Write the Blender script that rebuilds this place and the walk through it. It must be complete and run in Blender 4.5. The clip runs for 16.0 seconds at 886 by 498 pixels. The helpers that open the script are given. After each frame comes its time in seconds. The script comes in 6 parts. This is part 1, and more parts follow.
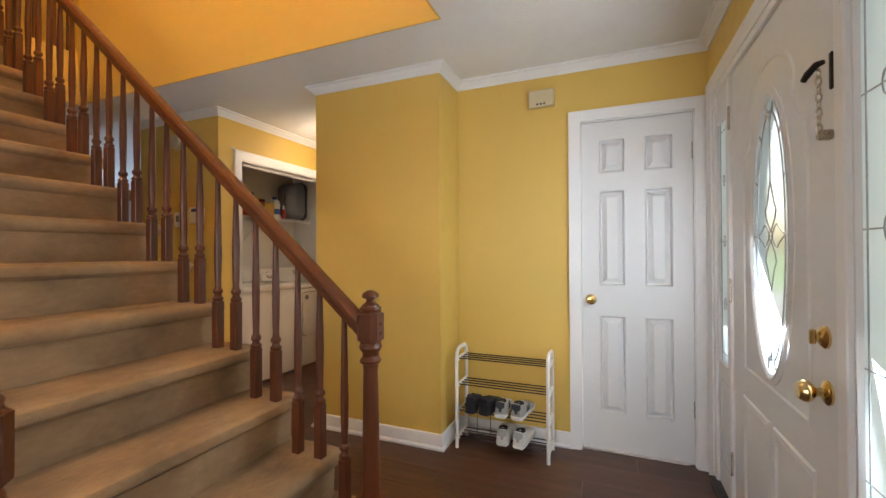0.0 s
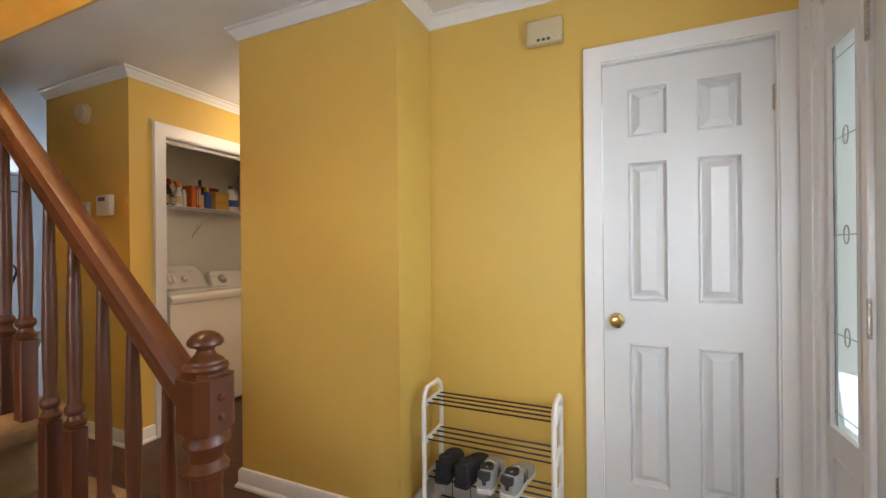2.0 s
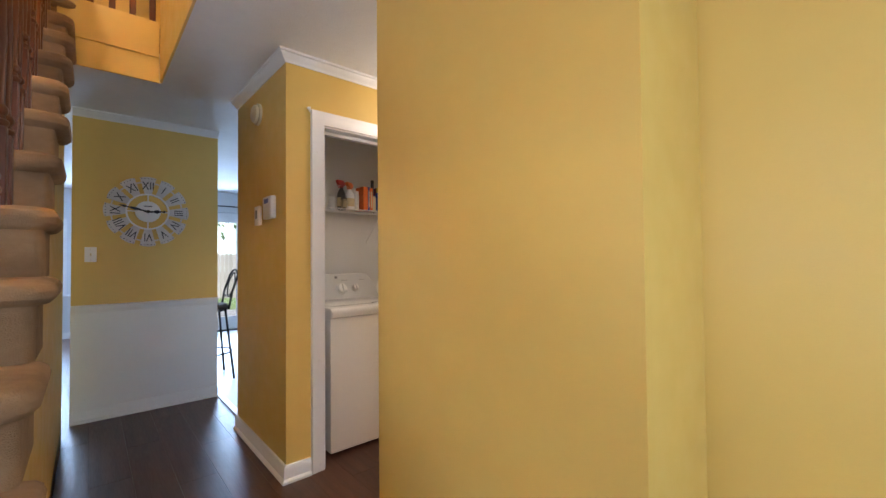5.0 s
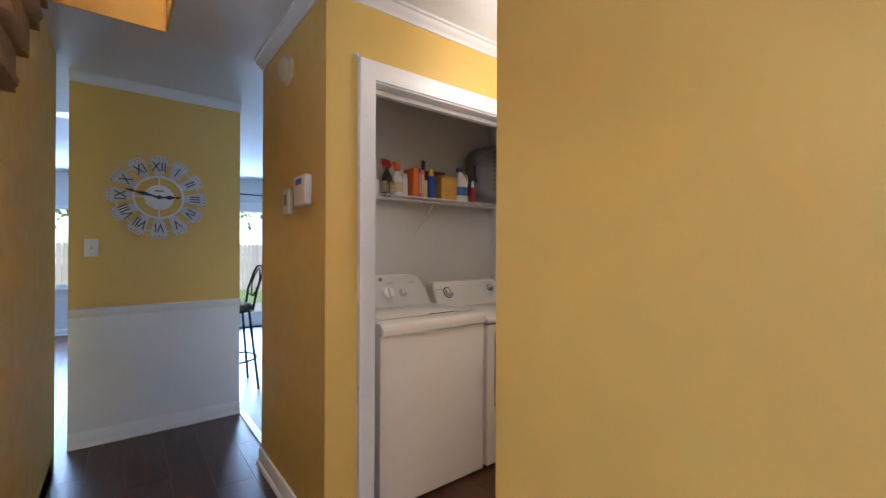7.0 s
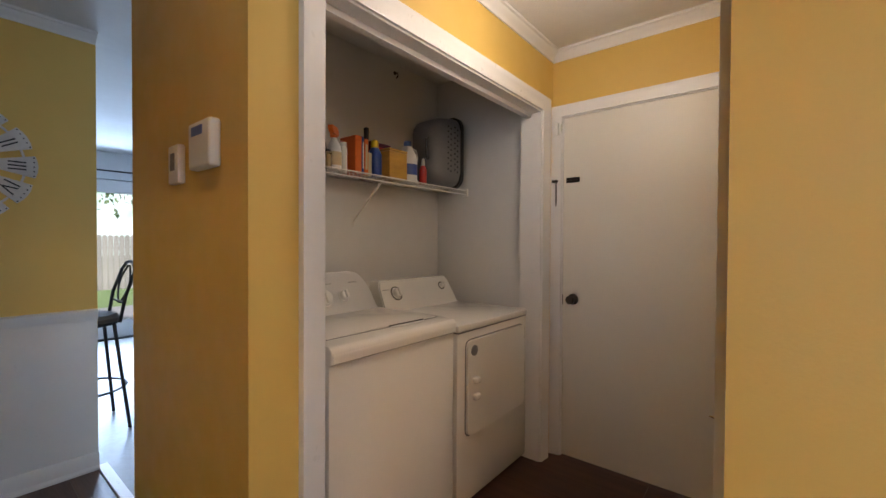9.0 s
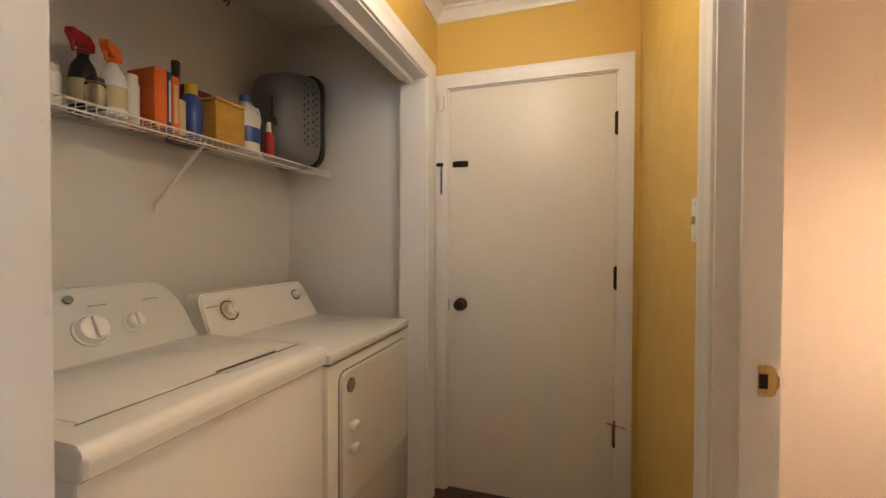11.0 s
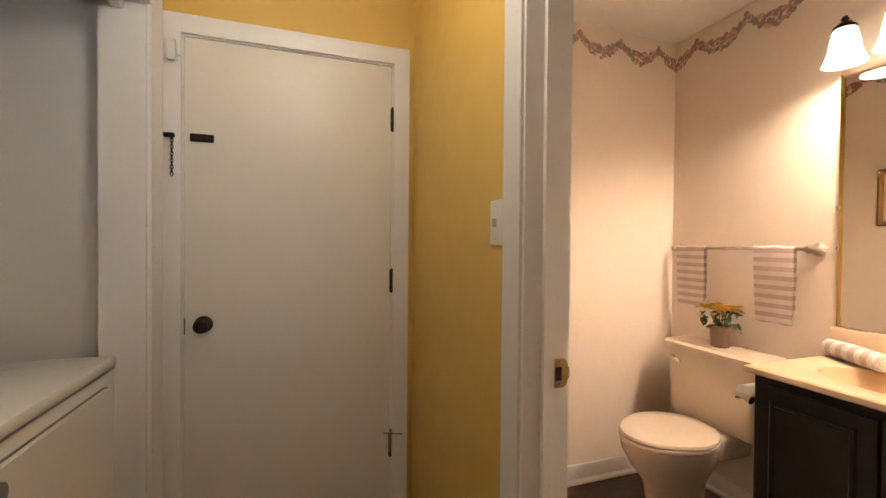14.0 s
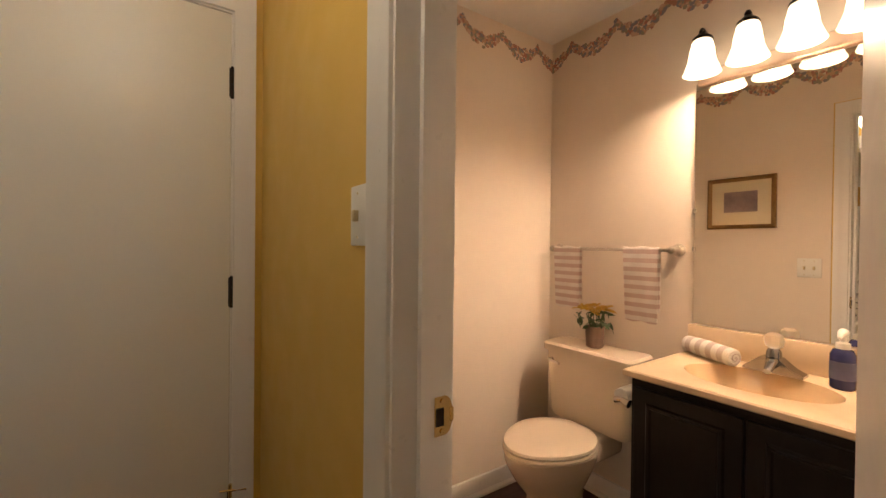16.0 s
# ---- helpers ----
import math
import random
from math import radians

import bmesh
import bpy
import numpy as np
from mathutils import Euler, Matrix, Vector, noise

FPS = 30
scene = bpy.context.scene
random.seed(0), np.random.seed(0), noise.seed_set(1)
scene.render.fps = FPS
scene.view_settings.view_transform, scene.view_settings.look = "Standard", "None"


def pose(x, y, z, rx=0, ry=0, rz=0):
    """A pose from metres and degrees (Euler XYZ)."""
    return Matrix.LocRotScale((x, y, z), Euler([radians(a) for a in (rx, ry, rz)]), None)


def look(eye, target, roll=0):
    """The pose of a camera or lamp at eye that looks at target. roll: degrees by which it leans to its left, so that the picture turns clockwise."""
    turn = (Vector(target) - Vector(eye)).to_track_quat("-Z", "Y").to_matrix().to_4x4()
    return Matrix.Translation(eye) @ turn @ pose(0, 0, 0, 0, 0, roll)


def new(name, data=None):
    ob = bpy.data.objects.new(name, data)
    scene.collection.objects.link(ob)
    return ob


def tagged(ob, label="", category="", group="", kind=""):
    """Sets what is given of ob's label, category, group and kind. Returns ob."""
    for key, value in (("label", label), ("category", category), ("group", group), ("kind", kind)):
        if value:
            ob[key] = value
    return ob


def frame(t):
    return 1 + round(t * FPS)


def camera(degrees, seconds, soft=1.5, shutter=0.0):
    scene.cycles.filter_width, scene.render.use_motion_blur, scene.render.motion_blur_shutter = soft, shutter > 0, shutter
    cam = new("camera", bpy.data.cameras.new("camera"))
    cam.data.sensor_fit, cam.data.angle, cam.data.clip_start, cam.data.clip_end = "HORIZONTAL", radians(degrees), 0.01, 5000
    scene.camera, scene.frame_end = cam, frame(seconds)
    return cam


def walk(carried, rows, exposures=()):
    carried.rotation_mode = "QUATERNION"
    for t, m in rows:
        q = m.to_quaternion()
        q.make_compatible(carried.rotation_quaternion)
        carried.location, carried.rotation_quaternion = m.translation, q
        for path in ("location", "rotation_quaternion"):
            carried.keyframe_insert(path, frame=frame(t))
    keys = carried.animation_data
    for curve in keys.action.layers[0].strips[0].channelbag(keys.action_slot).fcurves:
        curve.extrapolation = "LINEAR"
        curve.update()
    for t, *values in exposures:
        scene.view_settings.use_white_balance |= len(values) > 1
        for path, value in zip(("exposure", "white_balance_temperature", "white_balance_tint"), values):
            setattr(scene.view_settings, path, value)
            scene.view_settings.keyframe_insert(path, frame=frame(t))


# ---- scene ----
cam = camera(94.6, 16.0)
PATH = [
    (0, (0.258, -0.042, 1.235), (-0.501, 1.807, 1.249), -0.3),
    (0.5, (0.226, 0.161, 1.231), (-0.488, 2.029, 1.243), -0.3),
    (1, (0.196, 0.361, 1.243), (-0.509, 2.233, 1.252), -0.4),
    (1.5, (0.193, 0.583, 1.251), (-0.538, 2.443, 1.252), -0.4),
    (2, (0.157, 0.755, 1.247), (-0.638, 2.59, 1.247), -0.5),
    (2.5, (0.071, 0.918, 1.26), (-0.825, 2.707, 1.259), -0.6),
    (3, (0.016, 1.046, 1.257), (-1.008, 2.764, 1.263), -0.5),
    (3.5, (-0.03, 1.171, 1.254), (-1.182, 2.805, 1.268), -0.5),
    (4, (-0.09, 1.291, 1.242), (-1.374, 2.824, 1.266), -0.5),
    (4.5, (-0.239, 1.408, 1.23), (-1.648, 2.828, 1.267), -0.5),
    (5, (-0.39, 1.51, 1.241), (-1.901, 2.821, 1.284), -0.5),
    (5.2, (-0.452, 1.536, 1.235), (-1.993, 2.809, 1.28), -0.5),
    (7.3, (-1.157, 1.701, 1.287), (-2.736, 2.93, 1.291), 0.2),
    (7.5, (-1.21, 1.702, 1.28), (-2.762, 2.963, 1.283), 0.4),
    (8, (-1.385, 1.766, 1.278), (-2.864, 3.111, 1.271), 0.3),
    (8.2, (-1.442, 1.771, 1.285), (-2.881, 3.16, 1.27), 0.3),
    (10.3, (-1.956, 2.11, 1.253), (-2.835, 3.906, 1.226), 0.1),
    (10.5, (-1.988, 2.147, 1.253), (-2.793, 3.977, 1.225), 0.1),
    (11, (-2.037, 2.217, 1.255), (-2.645, 4.123, 1.224), 0.2),
    (11.5, (-2.106, 2.286, 1.259), (-2.499, 4.247, 1.226), 0.3),
    (12, (-2.187, 2.341, 1.262), (-2.363, 4.333, 1.234), 0.4),
    (12.5, (-2.235, 2.375, 1.268), (-2.188, 4.375, 1.238), 0.5),
    (13, (-2.233, 2.397, 1.268), (-1.982, 4.381, 1.239), 0.5),
    (13.5, (-2.225, 2.416, 1.261), (-1.774, 4.365, 1.235), 0.4),
    (14, (-2.206, 2.451, 1.259), (-1.572, 4.348, 1.234), 0.5),
    (14.5, (-2.173, 2.502, 1.263), (-1.382, 4.339, 1.238), 0.6),
    (15, (-2.12, 2.57, 1.263), (-1.197, 4.344, 1.237), 0.6),
    (15.5, (-2.074, 2.635, 1.263), (-1.033, 4.343, 1.244), 0.6),
    (16, (-2.049, 2.679, 1.26), (-0.913, 4.325, 1.243), 0.6),
]
# the camera's own exposure and white balance: seconds, stops, kelvin, tint
EXPOSURES = [
    (0.0, 0.72, 7000, 15), (2.0, 0.74, 7000, 15), (3.5, 0.85, 6800, 15), (5.0, 0.97, 5900, 16), (7.5, 0.78, 5500, 16),
    (8.2, 0.58, 5700, 17), (10.5, 1.05, 6700, 14), (11.5, 1.13, 6600, 13), (13.5, 1.05, 6000, 12), (14.5, 0.8, 6600, 12), (16.0, 0.5, 6800, 13),
]
walk(cam, [(t, look(eye, target, roll)) for t, eye, target, roll in PATH], EXPOSURES)

# ---- sky, sun and lamps ----
world = bpy.data.worlds.new("sky")
scene.world = world
world.use_nodes = True
wn = world.node_tree.nodes
sky = wn.new("ShaderNodeTexSky")
sky.sky_type, sky.sun_disc, sky.sun_elevation, sky.sun_rotation = "NISHITA", False, radians(51), radians(34)
sky.dust_density = 4.0
world.node_tree.links.new(sky.outputs[0], wn["Background"].inputs[0])
wn["Background"].inputs[1].default_value = 0.15
sun = new("sun", bpy.data.lights.new("sun", "SUN"))
sun.data.energy, sun.data.angle, sun.data.color = 5.0, radians(0.5), (1.0, 0.95, 0.88)
sun.matrix_world = look((8, 12, 18), (0, 0, 0))


def window_light(name, place, target, width, height, watts, color=(0.74, 0.87, 1.0)):
    """The sky's light that comes in through one opening."""
    lamp = new(name, bpy.data.lights.new(name, "AREA"))
    lamp.data.shape, lamp.data.size, lamp.data.size_y = "RECTANGLE", width, height
    lamp.data.energy, lamp.data.color = watts, color
    lamp.matrix_world = look(place, target)
    return lamp


def bulb(name, place, watts, color=(1.0, 0.80, 0.56), radius=0.05):
    lamp = new(name, bpy.data.lights.new(name, "POINT"))
    lamp.data.energy, lamp.data.color, lamp.data.shadow_soft_size = watts, color, radius
    lamp.location = place
    return lamp


window_light("daylight_front_door", (0.74, 1.70, 1.285), (-2, 2.2, 0.8), 0.34, 0.90, 9.5)
window_light("daylight_sidelight", (0.74, 2.345, 1.28), (-2, 2.3, 1.0), 0.16, 1.2, 0.35)
window_light("daylight_sidelight", (0.74, 1.07, 1.28), (-2, 1.2, 0.9), 0.14, 1.2, 2.4)
window_light("daylight_patio", (-8.2, 3.2, 1.1), (-3, 2.6, 0.6), 0.7, 1.8, 50, (0.55, 0.75, 1.0))
window_light("daylight_living", (-9.1, 0.55, 1.35), (-4, 1.0, 0.8), 1.4, 1.1, 64, (0.55, 0.75, 1.0))
# fill light added from the unseen south side for stairs and foyer walls
window_light("fill_south", (-0.70, -1.76, 1.30), (-2.0, 1.0, 0.3), 1.3, 1.15, 27, (0.84, 0.91, 1.0))
bulb("foyer_bulb", (0.10, 1.55, 2.24), 0.5, (1.0, 0.74, 0.44), radius=0.09)
bulb("hall_bulb", (-2.24, 3.25, 2.14), 6.0, (1.0, 0.86, 0.66), radius=0.12)
# unseen bulb added to light the stairwell, lower steps and nose wall
bulb("upstairs_bulb", (-1.6, 0.60, 4.9), 78, (1.0, 0.79, 0.50), 0.1)
for y, watts in ((3.42, 3), (3.27, 14), (3.12, 18), (2.97, 22)):
    bulb("vanity_bulb", (-0.345, y, 1.962), watts, (1.0, 0.72, 0.49), 0.02)

# ---- materials ----
def lin(r, g, b):
    """A linear colour from an 8-bit one."""
    return tuple(((c / 255 + 0.055) / 1.055) ** 2.4 if c > 10 else c / 255 / 12.92 for c in (r, g, b))


def mat(name, color, rough=0.5, metal=0.0, spread=0.08, scale=6.0, bump=0.0, bump_scale=120.0, second=None, wear=0.5, stretch=(1, 1, 1), coat=0.0, each=0.0):
    """A painted, wooden, metal or woven surface: colour that varies at two scales, relief, and roughness that varies with it.
    second: another colour that comes and goes in stains; each: how much one piece differs from the next."""
    m = bpy.data.materials.new(name)
    m.use_nodes = True
    n, ln = m.node_tree.nodes, m.node_tree.links
    bsdf = n["Principled BSDF"]
    coords = n.new("ShaderNodeTexCoord")
    mapping = n.new("ShaderNodeMapping")
    mapping.inputs["Scale"].default_value = stretch
    ln.new(coords.outputs["Object"], mapping.inputs["Vector"])

    def noise_at(s, detail=4.0):
        t = n.new("ShaderNodeTexNoise")
        t.inputs["Scale"].default_value, t.inputs["Detail"].default_value = s, detail
        ln.new(mapping.outputs[0], t.inputs["Vector"])
        return t

    def mixed(kind, factor, a, b):
        x = n.new("ShaderNodeMix")
        x.data_type, x.blend_type = "RGBA", kind
        for socket, value in ((x.inputs[0], factor), (x.inputs[6], a), (x.inputs[7], b)):
            if isinstance(value, bpy.types.NodeSocket):
                ln.new(value, socket)
            else:
                socket.default_value = value
        return x.outputs[2]

    def ramp(source, low, high, a=0.3, b=0.7):
        x = n.new("ShaderNodeMapRange")
        ln.new(source, x.inputs[0])
        for k, v in zip((1, 2, 3, 4), (a, b, low, high)):
            x.inputs[k].default_value = v
        return x.outputs[0]

    big, small = noise_at(scale), noise_at(scale * 9)
    base = (*color, 1)
    dark = tuple(c * (1 - 2 * spread) for c in color) + (1,)
    out = mixed("MIX", ramp(big.outputs["Fac"], 0.0, 1.0), base, (*second, 1) if second else dark)
    if second:
        out = mixed("MIX", wear, base, out)
    out = mixed("MULTIPLY", ramp(small.outputs["Fac"], 0.0, min(1.0, 4 * spread)), out, (0.82, 0.81, 0.80, 1))
    if each:
        info = n.new("ShaderNodeObjectInfo")
        out = mixed("MULTIPLY", ramp(info.outputs["Random"], 0.0, 1.0, 0.0, 1.0), out, (1 - each, 1 - each, 1 - each, 1))
    ln.new(out, bsdf.inputs["Base Color"])
    bsdf.inputs["Metallic"].default_value = metal
    bsdf.inputs["Coat Weight"].default_value = coat
    ln.new(ramp(small.outputs["Fac"], rough * 0.85, min(1.0, rough * 1.15)), bsdf.inputs["Roughness"])
    if bump:
        b = n.new("ShaderNodeBump")
        b.inputs["Strength"].default_value, b.inputs["Distance"].default_value = min(1.0, bump), 0.004 * max(1.0, bump)
        ln.new(noise_at(bump_scale, 3.0).outputs["Fac"], b.inputs["Height"])
        ln.new(b.outputs[0], bsdf.inputs["Normal"])
    return m


def glass_mat(name, color=(1, 1, 1), rough=0.0, ior=1.45):
    m = bpy.data.materials.new(name)
    m.use_nodes = True
    b = m.node_tree.nodes["Principled BSDF"]
    b.inputs["Base Color"].default_value = (*color, 1)
    b.inputs["Transmission Weight"].default_value = 1.0
    b.inputs["Roughness"].default_value, b.inputs["IOR"].default_value = rough, ior
    return m


def glow_mat(name, color, strength):
    m = bpy.data.materials.new(name)
    m.use_nodes = True
    b = m.node_tree.nodes["Principled BSDF"]
    b.inputs["Base Color"].default_value = (0.9, 0.88, 0.84, 1)
    b.inputs["Emission Color"].default_value = (*color, 1)
    b.inputs["Emission Strength"].default_value = strength
    return m


YELLOW = mat("yellow_wall_paint", (0.68, 0.455, 0.11), 0.5, spread=0.025, scale=1.2, bump=0.07, bump_scale=260)
CEILING = mat("ceiling_paint", (0.74, 0.73, 0.71), 0.9, spread=0.03, scale=2, bump=0.6, bump_scale=150)
TRIM = mat("white_gloss_trim", (0.76, 0.75, 0.74), 0.32, spread=0.02, scale=3, bump=0.04, bump_scale=60)
DOORWHITE = mat("white_door_paint", (0.68, 0.68, 0.68), 0.38, spread=0.02, scale=2, bump=0.06, bump_scale=140)
DOORCREAM = mat("cream_door_paint", (0.70, 0.67, 0.60), 0.36, spread=0.012, scale=1.5, bump=0.14, bump_scale=16, second=(0.66, 0.63, 0.56), wear=0.3)
CLOSETWHITE = mat("closet_wall_paint", (0.70, 0.69, 0.67), 0.7, spread=0.02, scale=1.5, bump=0.15, bump_scale=200)
BATHWALL = mat("bath_wall_paper", (0.76, 0.67, 0.58), 0.6, spread=0.02, scale=1.5, bump=0.12, bump_scale=240)
PALEWALL = mat("pale_wall_paint", (0.66, 0.67, 0.68), 0.7, spread=0.02, scale=1.5, bump=0.1, bump_scale=200)
PLANK = mat("dark_plank", lin(92, 58, 42), 0.36, spread=0.20, scale=3.0, bump=0.10, bump_scale=30, stretch=(0.35, 6, 1), each=0.18, second=lin(50, 30, 23), wear=0.85)
SUBFLOOR = mat("floor_joint", lin(40, 27, 22), 0.8, spread=0.05)
VINYL = mat("pale_vinyl", (0.27, 0.265, 0.25), 0.4, spread=0.06, scale=3, bump=0.05, bump_scale=30)
CARPET = mat("beige_carpet", lin(172, 138, 101), 0.98, spread=0.16, scale=5.0, bump=1.0, bump_scale=420, second=lin(112, 88, 62), wear=0.85, stretch=(1.0, 0.6, 1.0))
OAK = mat("red_brown_stained_oak", lin(96, 47, 18), 0.42, spread=0.16, scale=5.0, bump=0.05, bump_scale=60, stretch=(1, 1, 0.25), second=lin(70, 31, 11), wear=0.8, coat=0.05)
RAILWOOD = mat("red_brown_rail_wood", lin(104, 52, 18), 0.46, spread=0.15, scale=7.0, bump=0.03, bump_scale=60, stretch=(0.6, 1.5, 0.6), second=lin(80, 37, 11), wear=0.8, coat=0.08)
BRASS = mat("polished_brass", (0.78, 0.56, 0.24), 0.16, 1.0, spread=0.08, scale=30)
BRONZE = mat("dark_bronze", (0.035, 0.026, 0.022), 0.35, 0.7, spread=0.15, scale=30)
CHROME = mat("chrome", (0.74, 0.73, 0.72), 0.10, 1.0, spread=0.03, scale=30)
NICKEL = mat("brushed_nickel", (0.52, 0.47, 0.41), 0.28, 1.0, spread=0.05, scale=30)
BLACKIRON = mat("black_iron", (0.02, 0.02, 0.022), 0.5, 0.3, spread=0.2, scale=20)
PLASTIC = mat("white_plastic", (0.76, 0.75, 0.72), 0.35, spread=0.02, scale=10)
IVORY = mat("ivory_plastic", (0.58, 0.49, 0.31), 0.4, spread=0.03, scale=10)
ENAMEL = mat("white_enamel", (0.80, 0.79, 0.76), 0.22, spread=0.015, scale=2, coat=0.3)
GREYPANEL = mat("pale_grey_panel", (0.62, 0.62, 0.62), 0.35, spread=0.02, scale=4)
DARKGREY = mat("dark_grey_print", (0.06, 0.06, 0.065), 0.45, spread=0.05)
MIDGREY = mat("mid_grey_plastic", (0.20, 0.205, 0.22), 0.5, spread=0.06, scale=6, bump=0.1, bump_scale=200)
GLASS = glass_mat("clear_glass")
FROST = glass_mat("bevelled_glass", (0.86, 1.0, 1.0), 0.30, 1.03)
LEAD = mat("lead_came", (0.46, 0.46, 0.47), 0.4, 0.8, spread=0.1, scale=40)

# ---- shapes ----
def fuse(bm, other, m=None):
    """Adds another bmesh to bm, moved by m."""
    if m is not None:
        bmesh.ops.transform(other, matrix=m, verts=other.verts)
    data = bpy.data.meshes.new("tmp")
    other.to_mesh(data)
    other.free()
    bm.from_mesh(data)
    bpy.data.meshes.remove(data)
    return bm


def box(x0, x1, y0, y1, z0, z1, bevel=0.0, segments=2, into=None):
    bm = bmesh.new()
    bmesh.ops.create_cube(bm, size=1.0)
    bmesh.ops.transform(bm, matrix=Matrix.Translation(((x0 + x1) / 2, (y0 + y1) / 2, (z0 + z1) / 2)) @ Matrix.Diagonal((abs(x1 - x0), abs(y1 - y0), abs(z1 - z0), 1)), verts=bm.verts)
    if bevel:
        bmesh.ops.bevel(bm, geom=bm.edges[:], offset=bevel, segments=segments, profile=0.5, affect="EDGES")
    return fuse(into, bm) if into else bm


def prism(points, low, high, axis="z", into=None):
    """A polygon pushed along an axis: for z the points are (x, y), for y (x, z), for x (y, z)."""
    place = {"z": lambda p, h: (p[0], p[1], h), "y": lambda p, h: (p[0], h, p[1]), "x": lambda p, h: (h, p[0], p[1])}[axis]
    bm = bmesh.new()
    a = [bm.verts.new(place(p, low)) for p in points]
    b = [bm.verts.new(place(p, high)) for p in points]
    bm.faces.new(a)
    bm.faces.new(b[::-1])
    for i in range(len(points)):
        j = (i + 1) % len(points)
        bm.faces.new((a[i], b[i], b[j], a[j]))
    bmesh.ops.recalc_face_normals(bm, faces=bm.faces)
    return fuse(into, bm) if into else bm


def lathe(profile, segments=20, place=(0, 0, 0), m=None, into=None):
    """A turned shape: (radius, height) pairs about the z axis."""
    bm = bmesh.new()
    rings = []
    for r, z in profile:
        if r < 1e-5:
            rings.append([bm.verts.new((0, 0, z))])
        else:
            rings.append([bm.verts.new((r * math.cos(2 * math.pi * k / segments), r * math.sin(2 * math.pi * k / segments), z)) for k in range(segments)])
    for a, b in zip(rings, rings[1:]):
        for k in range(segments):
            j = (k + 1) % segments
            if len(a) == 1 and len(b) > 1:
                bm.faces.new((a[0], b[k], b[j]))
            elif len(b) == 1 and len(a) > 1:
                bm.faces.new((a[k], a[j], b[0]))
            elif len(a) > 1:
                bm.faces.new((a[k], a[j], b[j], b[k]))
    for ring, flip in ((rings[0], True), (rings[-1], False)):
        if len(ring) > 1:
            bm.faces.new(ring[::-1] if flip else ring)
    bmesh.ops.recalc_face_normals(bm, faces=bm.faces)
    bmesh.ops.transform(bm, matrix=Matrix.Translation(place) @ (m or Matrix.Identity(4)), verts=bm.verts)
    return fuse(into, bm) if into else bm


def tube(points, r, segments=8, closed=False, into=None):
    """A round rod along a line of points; r may be a list, one radius a point."""
    bm = bmesh.new()
    pts = [Vector(p) for p in points]
    count = len(pts)
    radii = r if isinstance(r, (list, tuple)) else [r] * count
    rings, side = [], None
    for i, p in enumerate(pts):
        before = pts[i - 1] if i or closed else p
        after = pts[(i + 1) % count] if i < count - 1 or closed else p
        d = (after - before).normalized()
        side = (side - d * side.dot(d)) if side is not None else d.orthogonal()
        side.normalize()
        up = d.cross(side)
        rings.append([bm.verts.new(p + radii[i] * (math.cos(2 * math.pi * k / segments) * side + math.sin(2 * math.pi * k / segments) * up)) for k in range(segments)])
    pairs = list(zip(rings, rings[1:])) + ([(rings[-1], rings[0])] if closed else [])
    for a, b in pairs:
        for k in range(segments):
            j = (k + 1) % segments
            bm.faces.new((a[k], a[j], b[j], b[k]))
    if not closed:
        bm.faces.new(rings[0][::-1])
        bm.faces.new(rings[-1])
    bmesh.ops.recalc_face_normals(bm, faces=bm.faces)
    return fuse(into, bm) if into else bm


def sweep(path, profile, n, closed=False, into=None):
    """A moulding: the profile (to the right of the way, along n) along a line, mitred at its corners."""
    bm = bmesh.new()
    pts, n = [Vector(p) for p in path], Vector(n)
    count, rings = len(pts), []
    for i, p in enumerate(pts):
        d0 = (p - pts[i - 1]).normalized() if i or closed else None
        d1 = (pts[(i + 1) % count] - p).normalized() if i < count - 1 or closed else None
        s = [d.cross(n) for d in (d0, d1) if d is not None]
        m = s[0] if len(s) == 1 else (s[0] + s[1]) / (1 + s[0].dot(s[1]))
        rings.append([bm.verts.new(p + m * u + n * v) for u, v in profile])
    for a, b in list(zip(rings, rings[1:])) + ([(rings[-1], rings[0])] if closed else []):
        for k in range(len(profile)):
            j = (k + 1) % len(profile)
            bm.faces.new((a[k], a[j], b[j], b[k]))
    if not closed:
        bm.faces.new(rings[0][::-1])
        bm.faces.new(rings[-1])
    bmesh.ops.recalc_face_normals(bm, faces=bm.faces)
    return fuse(into, bm) if into else bm


def oval(cy, cz, ry, rz, x, count=48):
    return [(x, cy + ry * math.sin(2 * math.pi * k / count), cz + rz * math.cos(2 * math.pi * k / count)) for k in range(count)]


def mesh_of(name, bm, material, smooth=32):
    data = bpy.data.meshes.new(name)
    for e in bm.edges:
        e.smooth = not (len(e.link_faces) == 2 and e.calc_face_angle(0) > radians(smooth))
    for f in bm.faces:
        f.smooth = True
    bm.to_mesh(data)
    bm.free()
    data.materials.append(material)
    return data


def part(name, bm, material, parent, label="", smooth=32):
    ob = new(name, mesh_of(name, bm, material, smooth))
    ob.parent = parent
    return tagged(ob, label)


def solid(name, bm, material, label, category, kind="", smooth=32, group=""):
    return tagged(new(name, mesh_of(name, bm, material, smooth)), label, category, group, kind)


def thing(name, place, label, category, turn=0.0, group="", kind=""):
    ob = new(name)
    ob.empty_display_size = 0.05
    ob.matrix_basis = pose(*place, 0, 0, turn)
    return tagged(ob, label, category, group, kind)

# ---- the house: walls, floors, ceilings ----
TOP = 2.418
FRONT_X, CLOSET_Y, NOSE_Y, NOOK_X = 0.772, 2.651, 2.321, -0.732
LAUNDRY_X, HALL_Y, GARAGE_Y, CLOCK_X = -2.707, 2.350, 4.20, -4.60


